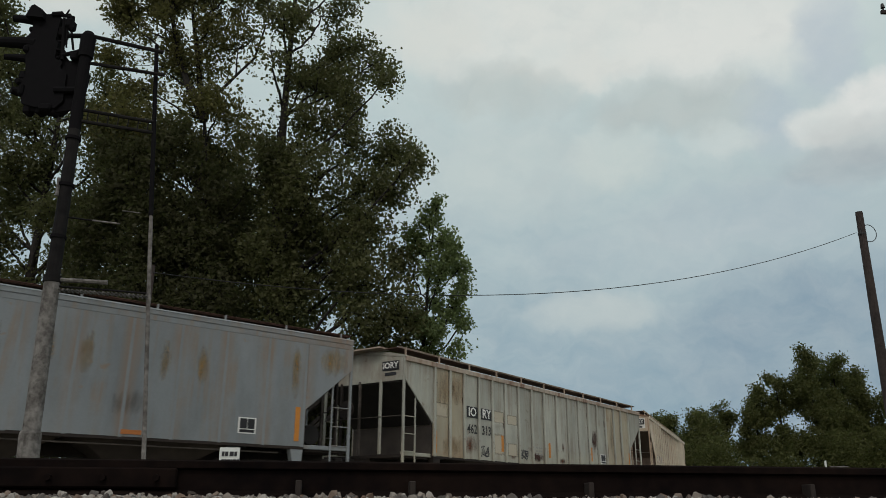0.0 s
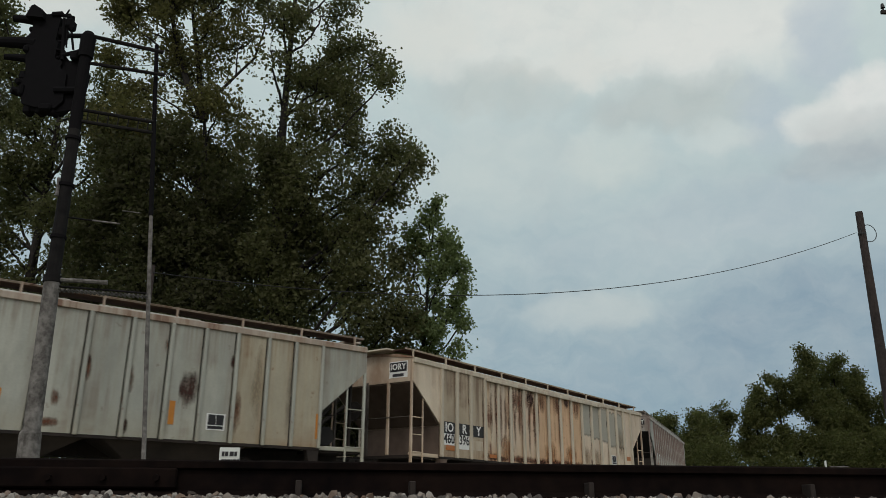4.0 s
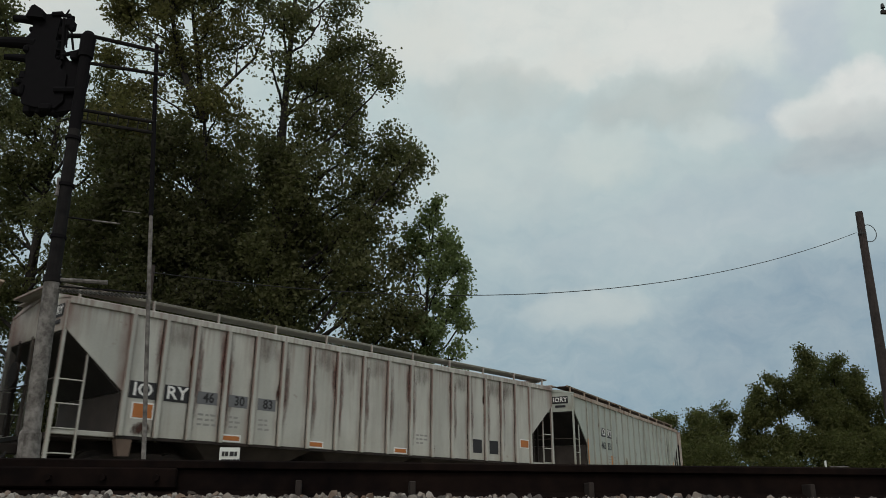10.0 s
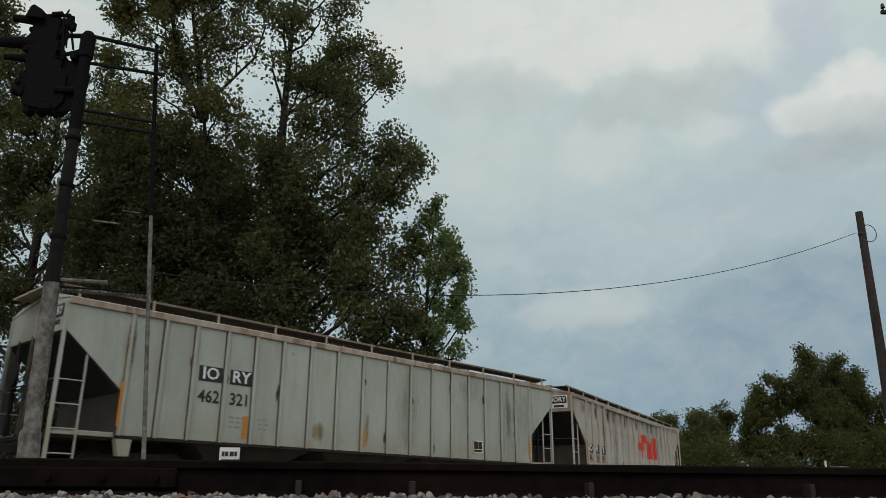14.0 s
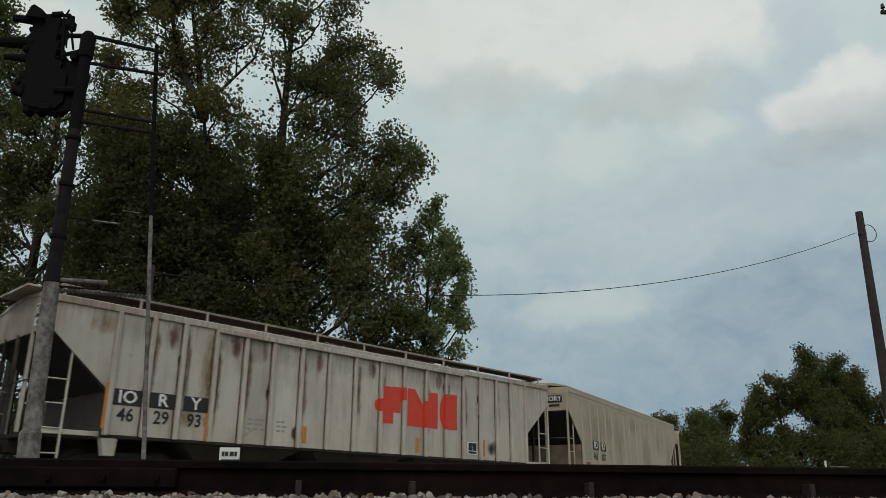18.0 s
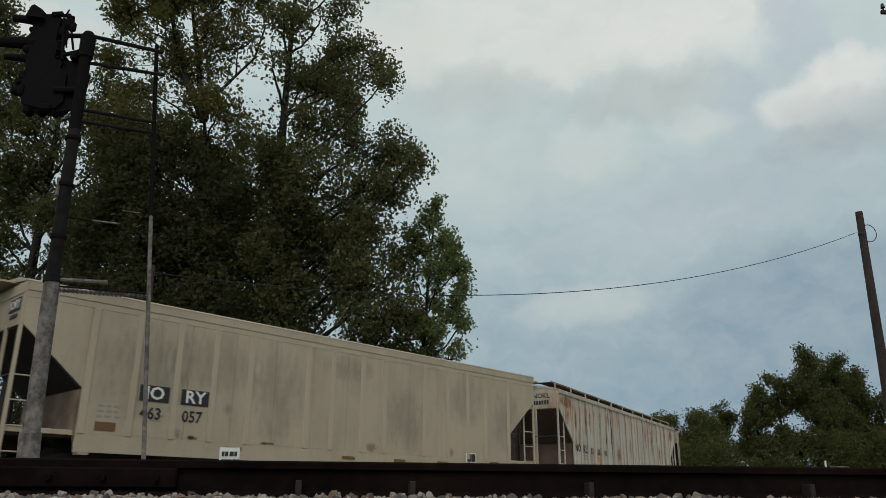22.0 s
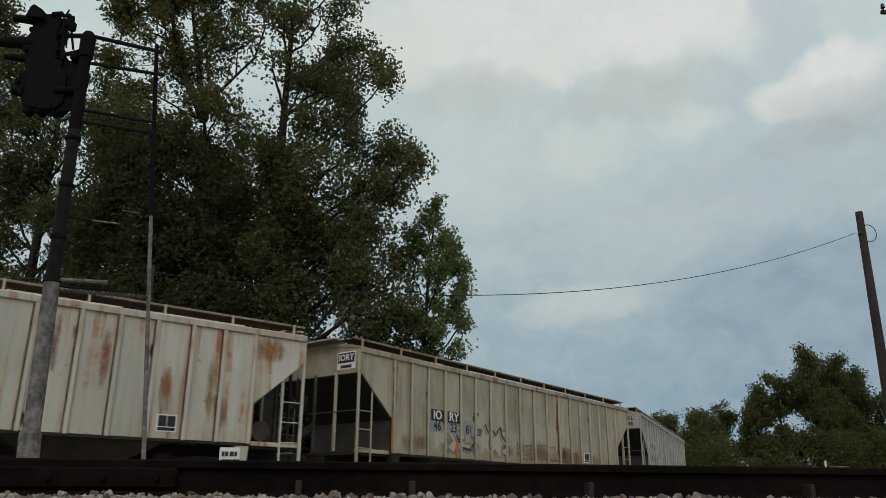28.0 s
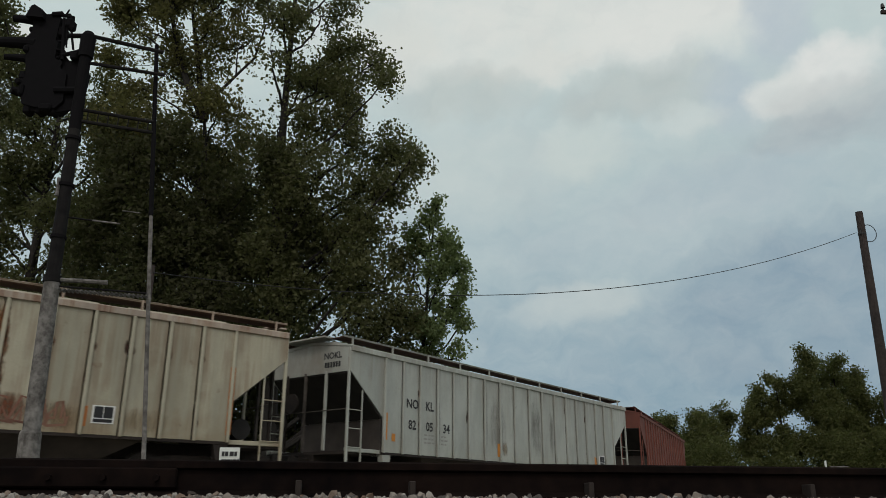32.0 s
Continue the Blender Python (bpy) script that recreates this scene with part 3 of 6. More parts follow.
def graffiti(car, style):
    """Sprayed interlocking wedges and hooks along the lower side; they spell nothing."""
    rnd = np.random.default_rng(style["graffiti"])
    shapes = ([(-0.5, -0.5), (-0.28, -0.5), (-0.1, 0.1), (0.12, -0.5), (0.36, -0.42), (0.1, 0.52), (-0.3, 0.42)],
              [(-0.46, 0.5), (0.44, 0.42), (0.36, 0.2), (-0.1, 0.22), (0.3, -0.2), (0.1, -0.52), (-0.3, -0.3), (-0.02, -0.1), (-0.4, 0.2)],
              [(-0.4, -0.52), (0.42, -0.44), (0.5, -0.12), (0.2, -0.2), (0.28, 0.5), (0.02, 0.42), (-0.06, -0.22), (-0.44, -0.2)],
              [(-0.5, 0.1), (-0.2, 0.5), (0.1, 0.2), (0.46, 0.48), (0.3, -0.1), (0.5, -0.5), (0.02, -0.22), (-0.36, -0.5)])
    for bay, count, size in style["tags"]:
        for k in range(count):
            x = bay_x(style, bay) + k * size * 0.78
            z = 1.24 + size * 0.62 + rnd.uniform(-0.04, 0.04)
            sx, lean = size * rnd.uniform(0.85, 1.15), rnd.uniform(-0.25, 0.35)
            flip = 1 if rnd.random() < 0.5 else -1
            ring = [(x + sx * (flip * u * 0.95 + lean * v), z + size * v * 1.15) for u, v in shapes[int(rnd.integers(0, 4))]]
            fills = (M_FADED, M_GRAFOLIVE)
            fill = fills[int(rnd.choice(2, p=(0.7, 0.3)))] if size > 0.56 else M_FADED
            bm = bmesh.new()
            y = -WIDE - 0.0155 - 0.0004 * (k % 2)
            bm.faces.new([bm.verts.new((px, y, pz)) for px, pz in ring])
            if style.get("tagink") or size < 0.56:
                bm.free()
                ink = M_GRAF if style.get("tagink") else M_SCRAWL
                scrawl(car, ring, 0.024, ink)
                scrawl(car, ring[1::3] + ring[:1], 0.02, ink)
                continue
            part("graffiti_fill", bm, fill, car, "faded sprayed fill")
            edge = M_GRAFOLIVE if fill is M_FADED and size > 0.56 else M_SCRAWL if size < 0.56 else M_GRAF
            cut = int(rnd.integers(0, len(ring) - 2))
            loop = ring[cut:] + ring[:cut]
            if size > 0.56:
                scrawl(car, [(px + 0.1, pz + 0.07) for px, pz in loop[:4]], size * 0.06, M_GRAF)
            scrawl(car, loop[:int(rnd.integers(4, len(loop) + 1))], size * rnd.uniform(0.022, 0.04), edge)


def bay_paint(style, i):
    for low, high, material in style.get("baypaint", ()):
        if low <= i <= high:
            return material
    return style["paint"]


def hopper_car(label, style, half):
    global HALF
    HALF = half
    car = tagged(new("hopper_car"), label, "freight car", "cars of the passing train")
    paint, ribs, chord = style["paint"], style.get("ribpaint", style["paint"]), style.get("chord", style["paint"])
    drop = style.get("drop", DROP)
    n = style["bays"]
    edges = bay_edges(style)
    k = HALF - SLOPE_IN
    # open slot on one side of each rib stands in for its shadow line
    rib_shadow_gap = 0.008 if style.get("flush") else style.get("rib", (0.075, 0.05))[0] / 2 + 0.03
    for i in range(n):
        x, pitch = edges[i], edges[i + 1] - edges[i]
        p = part("side_panel", boxed(x + 0.004, x + pitch - (0.004 if i == n - 1 or style.get("ribs") else rib_shadow_gap), -WIDE - 0.012, -WIDE + 0.012, SILL, EAVE - 0.02), bay_paint(style, i), car)
        q = new("side_panel", p.data)
        q.parent = car
        q.matrix_basis = pose(0, 0, 0, 0, 0, 180)
    corner = [(-HALF, EAVE - 0.02), (-HALF, EAVE - drop), (-k, SILL + KNEE), (-k - 0.004, EAVE - 0.02)]
    for e in (-1, 1):
        p = part("corner_panel", slab([(-x * e, z) for x, z in corner], -WIDE - 0.012, -WIDE + 0.012), style.get("corner", paint), car)
        q = new("corner_panel", p.data)
        q.parent = car
        q.matrix_basis = pose(0, 0, 0, 0, 0, 180)
    tall = style.get("tall", 0.0)
    if tall:
        for s in (-1, 1):
            part("roof_fascia", boxed(-HALF, HALF, s * (WIDE - 0.012), s * (WIDE + 0.03), EAVE + 0.01, EAVE + tall), paint, car)
        for e in (-1, 1):
            part("end_fascia", boxed(e * HALF - 0.015, e * HALF + 0.015, -WIDE + 0.012, WIDE - 0.012, EAVE - 0.02, EAVE + tall), paint, car)
    shared("roof", "roof", roof_mesh, style.get("roof", paint), car, pose(0, 0, tall))
    shared("end_sheet", "end", end_mesh, style.get("corner", paint), car)
    shared("end_sheet", "end", end_mesh, style.get("corner", paint), car, pose(0, 0, 0, 0, 0, 180))
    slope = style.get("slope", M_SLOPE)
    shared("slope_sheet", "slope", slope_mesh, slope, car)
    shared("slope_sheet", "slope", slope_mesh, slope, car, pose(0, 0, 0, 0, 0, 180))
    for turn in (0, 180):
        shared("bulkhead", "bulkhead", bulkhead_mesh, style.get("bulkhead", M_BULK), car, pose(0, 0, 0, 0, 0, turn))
    w, proud = style.get("rib", (0.075, 0.05))
    proud *= 1.35 if proud > 0.04 else 1.0
    places = [q * k / 7.08 for q in style.get("ribs", ())] or edges
    for i, x in enumerate(places):
        x += 0.05 if i == 0 else (-0.05 if i == len(places) - 1 else 0)
        for s in (-1, 1):
            shared("side_rib", ("rib", w, proud), lambda: boxed(-w / 2, w / 2, -proud / 2, proud / 2, SILL - 0.02, EAVE - 0.12, 0.012), ribs, car, pose(x, s * (WIDE + proud / 2), 0))
    for s in (-1, 1):
        shared("top_chord", "chord", lambda: boxed(-HALF, HALF, -0.03, 0.03, EAVE - 0.13, EAVE + 0.01, 0.01), chord, car, pose(0, s * (WIDE - (0.012 if style.get("flushchord") else -0.03)), 0))
        shared("side_sill", "sill", lambda: boxed(-HALF + SLOPE_IN, HALF - SLOPE_IN, -0.03, 0.03, SILL - 0.07, SILL + 0.0, 0.008), style.get("sill", M_DARK), car, pose(0, s * (WIDE - 0.02), 0))
    if style.get("skirt"):
        for s in (-1, 1):
            part("side_skirt", boxed(SLOPE_IN - HALF, HALF - SLOPE_IN, s * WIDE - 0.012, s * WIDE + 0.012, SILL - style["skirt"], SILL - 0.003), paint, car)
    if style.get("board", True):
        for s in (-1, 1):
            shared("running_board", "board", board_mesh, style.get("boardpaint", M_DARK), car, pose(0, s * 1.02, EAVE + 0.26))
            shared("board_edge", "board_edge", edge_mesh, style.get("edge", chord), car, pose(0, s * 1.27, EAVE + 0.26, 0, 0, 0 if s < 0 else 180))
        for i in range(11):
            x = -HALF + 0.25 + i * (2 * HALF - 0.5) / 10
            for s in (-1, 1):
                shared("board_bracket", "bracket", lambda: boxed(-0.022, 0.022, -0.02, 0.02, EAVE + 0.02, EAVE + 0.30), chord, car, pose(x, s * 1.30, 0))
    for x in (-HALF + 0.1, HALF - 0.1):
        shared("crossover_platform", "crossover", lambda: boxed(-0.24, 0.24, -0.8, 0.8, EAVE + 0.26, EAVE + 0.30), chord, car, pose(x + math.copysign(0.16, x), 0, 0))
    for i in range(5):
        x = -6.0 + i * 3.0
        shared("roof_hatch", "hatch", lambda: boxed(-1.2, 1.2, -0.32, 0.32, EAVE + 0.2, EAVE + 0.34, 0.03), style.get("roof", paint), car, pose(x, 0, 0))
    for x in (-3.55, 0, 3.55):
        shared("discharge_hopper", "hopper", hopper_mesh, style.get("under", M_HOPPER), car, pose(x, 0, 0))
        shared("outlet_gate", "gate", lambda: boxed(-0.6, 0.6, -0.7, 0.7, 0.32, 0.44, 0.02), M_DARK, car, pose(x, 0, 0))
    shared("center_sill", "center_sill", lambda: boxed(-HALF, HALF, -0.3, 0.3, 0.74, 1.08), M_DARK, car)
    dark = style.get("endpaint", paint)
    before = set(car.children)
    end_gear(car, dark, M_DARK)
    for o in [c for c in car.children if c not in before]:
        mirrored(o, car)
    shared("brake_wheel", "brake_wheel", lambda: tubed((-HALF - 0.16, 0.5, 2.35), (-HALF - 0.11, 0.5, 2.35), 0.26, 0.26, 14), M_DARK, car)
    shared("air_reservoir", "reservoir", lambda: tubed((HALF - 0.75, -0.9, 1.45), (HALF - 0.75, 0.1, 1.45), 0.24, 0.24, 14), style.get("slope", M_SLOPE), car)
    for x in (2.03 - HALF, HALF - 2.03):
        bogie(car, x)
    for row in style.get("marks", ()):
        text, bay, z, size, kind = row
        x = bay_x(style, round(bay)) + (0.0 if style.get("ribs") else 0.03)
        x = bay_x(style, bay) if style.get("ribs") or style.get("free_marks") else x
        if kind == "plate":
            wd = style.get("platewide", 0.58)
            plate(car, x, z, wd, size * 1.28, M_INK, "stencil_plate")
            o = lettering(text, size * 1.42, M_LETTER, car, "reporting_mark", 1.1)
            o.matrix_basis = pose(x, -WIDE - 0.030, z)
        else:
            o = lettering(text, size * 1.4, M_INK, car, "stencilled_number", 0.95)
            o.matrix_basis = pose(x, -WIDE - 0.0215, z)
    for bay, z, w, h, material, name in style.get("plates", ()):
        if name == "faded_patch":
            stain(car, bay_x(style, round(bay)), z, w * 1.1, h * 1.1, "sheet", name)
            continue
        if bay == -0.5:
            plate(car, bay_x(style, bay), z, style["rib"][0] + 0.02, h, material, name, "", style["rib"][1] - 0.013)
            continue
        if material is M_ORANGE and h > 0.08 and style.get("whiteframe"):
            plate(car, bay_x(style, bay), z, w + 0.07, h + 0.06, M_LETTER, "reflector_border", "white painted border", -0.004)
        plate(car, bay_x(style, round(bay) if "patch" in name else bay), z, w, h, material, name, "", -0.006 if "patch" in name else 0.0)
    for bay, z in style.get("panels", ()):
        inspection_panel(car, bay_x(style, bay if style["bays"] != 17 else round(bay)) + (0.0 if style["bays"] != 17 else 0.02), z)
    for bay, z, w, h, kind in style.get("stains", ()):
        on_rib = bay == -0.5
        stain(car, bay_x(style, bay), z, style["rib"][0] if on_rib else w, h, kind, "rust_stain", style["rib"][1] - 0.01 if on_rib else 0.0)
    broken = np.random.default_rng(7)
    for bay in style.get("small_print", ()):
        for row in range(3):
            x = bay_x(style, bay) - 0.2
            for _ in range(int(broken.integers(2, 4))):
                wide = broken.uniform(0.06, 0.15)
                plate(car, x + wide / 2, 1.66 - 0.105 * row, wide, 0.045, M_SMALLPRINT, "small_print", "", -0.007)
                x += wide + broken.uniform(0.03, 0.06)
    chips = np.random.default_rng(int(half * 1000))
    for x in places[1:-1]:
        for _ in range(int(chips.integers(0, 3)) if style["bays"] == 17 else 0):
            stain(car, x - 0.07 + chips.uniform(-0.04, 0.16), chips.uniform(1.3, 3.2), chips.uniform(0.06, 0.14), chips.uniform(0.15, 0.45), "dark" if chips.random() < 0.6 else "rust")
    if style.get("pipe"):
        shared("brake_pipe", "brake_pipe", lambda: tubed((1.9 - HALF, -WIDE + 0.1, SILL - 0.16), (HALF - 1.9, -WIDE + 0.1, SILL - 0.16), 0.018, 0.018, 6), M_DIRTY, car)
    for x in (1.47 - HALF, HALF - 1.47):
        shared("jacking_pad", "jacking_pad", lambda: slab([(-0.17, SILL - 0.05), (0.17, SILL - 0.05), (0.14, 0.70), (-0.08, 0.70)], -WIDE + 0.0, -WIDE + 0.18), style.get("padpaint", paint), car, pose(x, 0, 0, 0, 0, 0))
    for lo, hi in style.get("strips", ()):
        a, b = bay_x(style, lo), bay_x(style, hi)
        part("stiffener_strip", boxed(a, b, -WIDE - 0.115, -WIDE - 0.062, EAVE - 0.20, EAVE - 0.09, 0.01), ribs, car)
    if style.get("emblem"):
        emblem(car, style)
    if style.get("graffiti"):
        graffiti(car, style)
    if style.get("endmark"):
        if style.get("endboard"):
            o = part("end_board", boxed(-0.003, 0.003, -0.33, 0.33, -0.3, 0.16), M_LETTER, car)
            o.matrix_basis = pose(-HALF - 0.003, -0.98, EAVE - 0.22)
        o = part("end_stencil_plate", boxed(-0.006, 0.006, -0.3, 0.3, -0.13, 0.13), M_INK, car)
        o.matrix_basis = pose(-HALF - 0.008, -0.98, EAVE - 0.22)
        o = lettering(style["endmark"], 0.24, M_LETTER, car, "end_reporting_mark")
        o.matrix_basis = pose(-HALF - 0.018, -0.98, EAVE - 0.22, 0, 0, -90)
        o = part("end_number_bars", boxed(-0.004, 0.004, -0.2, 0.2, -0.04, 0.04), M_GRAF, car)
        o.matrix_basis = pose(-HALF - 0.009, -0.98, EAVE - 0.45)
    if style.get("endtext"):
        o = lettering(style["endtext"], 0.24, M_INK, car, "end_reporting_mark")
        o.matrix_basis = pose(-HALF - 0.008, -0.85, EAVE - 0.2, 0, 0, -90)
        for i in range(6):
            o = part("end_number_bar", boxed(-0.004, 0.004, -0.035, 0.035, -0.07, 0.07), M_INK, car)
            o.matrix_basis = pose(-HALF - 0.006, -0.6 - i * 0.1, EAVE - 0.43)
    return car


GREY = car_paint("grey_blue_paint", (0.232, 0.255, 0.268), (0.28, 0.15, 0.055), 0.16, 0.35, 0, 1.0, 17, 0.55, 0.1, 0.05, 0.1)
BONE_WARM = car_paint("tan_stained_bone_paint", (0.46, 0.415, 0.31), (0.20, 0.10, 0.045), 0.35, 0.4, 0, 2.6, 17, 0.5, 0.45, 0.2, 0.9, (0.30, 0.17, 0.08))
BONE = car_paint("bone_white_paint", (0.475, 0.482, 0.42), (0.13, 0.06, 0.035), 0.16, 0.5, 0, 2.0, 17, 0.3, 0.45, 0.2, 0.5)
RUSTY = car_paint("rusted_cream_paint", (0.66, 0.59, 0.47), (0.17, 0.055, 0.022), 0.55, 0.45, 0.0, 3.0, 17, 0.7, 1.0, 0.2, 1.0, (0.40, 0.21, 0.085))
CREAM = car_paint("cream_rib_paint", (0.66, 0.59, 0.47), (0.25, 0.11, 0.05), 0.15, 0.4, 0, 3.5, 17, 0.0, 0.2, 0.1, 0.3)
PALE = car_paint("pale_grey_paint", (0.516, 0.519, 0.470), (0.15, 0.06, 0.045), 0.06, 0.35, 0, 4.0, 17, 0.75, 0.55, 0.1, 0.2)
MINT = car_paint("pale_grey_green_paint", (0.439, 0.480, 0.432), (0.24, 0.12, 0.05), 0.08, 0.3, 0, 5.0, 17, 0.3, 0.15, 0.08, 0.8, (0.32, 0.265, 0.19))
CHALK = car_paint("chalky_grey_paint", (0.555, 0.53, 0.47), (0.20, 0.095, 0.06), 0.1, 0.45, 0, 6.0, 17, 0.55, 0.6, 0.12, 0.3)
BEIGE = car_paint("beige_paint", (0.475, 0.415, 0.308), (0.30, 0.25, 0.18), 0.05, 0.25, 0, 7.0, 17, 0.1, 0.12, 0.03, 0.1)
STAINED = car_paint("rust_stained_white_paint", (0.573, 0.568, 0.499), (0.36, 0.13, 0.04), 0.50, 0.3, 0, 8.0, 17, 0.5, 0.3, 0.1, 0.4)
SAND = car_paint("sand_coloured_paint", (0.458, 0.428, 0.325), (0.17, 0.08, 0.04), 0.16, 0.5, 0, 9.0, 17, 0.5, 0.3, 0.1, 1.0, (0.27, 0.205, 0.12))
WHITE = car_paint("dull_white_paint", (0.439, 0.461, 0.422), (0.18, 0.12, 0.075), 0.06, 0.4, 0, 10.0, 17, 0.35, 0.3, 0.1, 0.3)
OXIDE = car_paint("oxide_red_paint", (0.20, 0.055, 0.035), (0.08, 0.03, 0.02), 0.2, 0.6, 0, 11.0, 17)
RUSTBAR = grainy("rusted_walkway", (0.045, 0.022, 0.015), (0.13, 0.065, 0.045), 5.0, 0.9)
RUSTCHORD = car_paint("rusted_top_chord", (0.54, 0.46, 0.38), (0.17, 0.075, 0.04), 0.45, 0.6, 0.3, 12.0)
TANBULK = grainy("stained_tan_bulkhead", (0.12, 0.085, 0.06), (0.30, 0.25, 0.19), 1.4, 0.85)
# grime, and the end bay's weak light put into the colour
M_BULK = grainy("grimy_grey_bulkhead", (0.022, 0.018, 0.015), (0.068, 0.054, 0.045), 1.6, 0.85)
M_FADED = plain("faded_sprayed_cream", (0.46, 0.43, 0.36), 0.7)
M_SCRAWL = plain("sprayed_brown_paint", (0.22, 0.105, 0.07), 0.7)
BROWNSLOPE = grainy("brown_slope_sheet", (0.06, 0.04, 0.03), (0.17, 0.12, 0.09), 1.5, 0.85)
M_SMALLPRINT = plain("faint_stencil_paint", (0.30, 0.295, 0.275), 0.7)
M_DIMPLATE = plain("dim_grey_cover_paint", (0.15, 0.155, 0.16), 0.7)
M_GREYPLATE = plain("grey_cover_paint", (0.30, 0.31, 0.31), 0.7)


def yellow(*spots):
    return [(b, z, 0.125, h, M_YELLOW, "reflector") for b, z, h in spots]


def orange(*spots):
    return [(b, z, 0.42, h, M_ORANGE, "reflector") for b, z, h in spots]


def words(kind, size, z, *pairs):
    return [(w, b, z, size, kind) for w, b in pairs]


OLIVE_PANEL = car_paint("dull_olive_cream_paint", (0.52, 0.435, 0.32), (0.12, 0.06, 0.035), 0.25, 0.4, 0, 3.1, 17, 0.4, 0.9, 0.15, 0.6, (0.36, 0.19, 0.08))
STREAKED_PANEL = car_paint("streaked_cream_paint", (0.78, 0.63, 0.48), (0.15, 0.055, 0.028), 0.62, 0.25, 0.0, 3.7, 17, 0.9, 0.9, 0.15, 1.0, (0.42, 0.20, 0.07))
BUFF_PANEL = car_paint("buff_cream_paint", (0.73, 0.605, 0.47), (0.22, 0.10, 0.045), 0.12, 0.3, 0, 3.3, 17, 0.6, 0.2, 0.1, 0.5)
TAN_PANEL = car_paint("tan_rusted_paint", (0.75, 0.50, 0.31), (0.20, 0.075, 0.03), 0.3, 0.25, 0.12, 4.3, 17, 1.0, 0.9, 0.12, 0.9, (0.40, 0.17, 0.055))
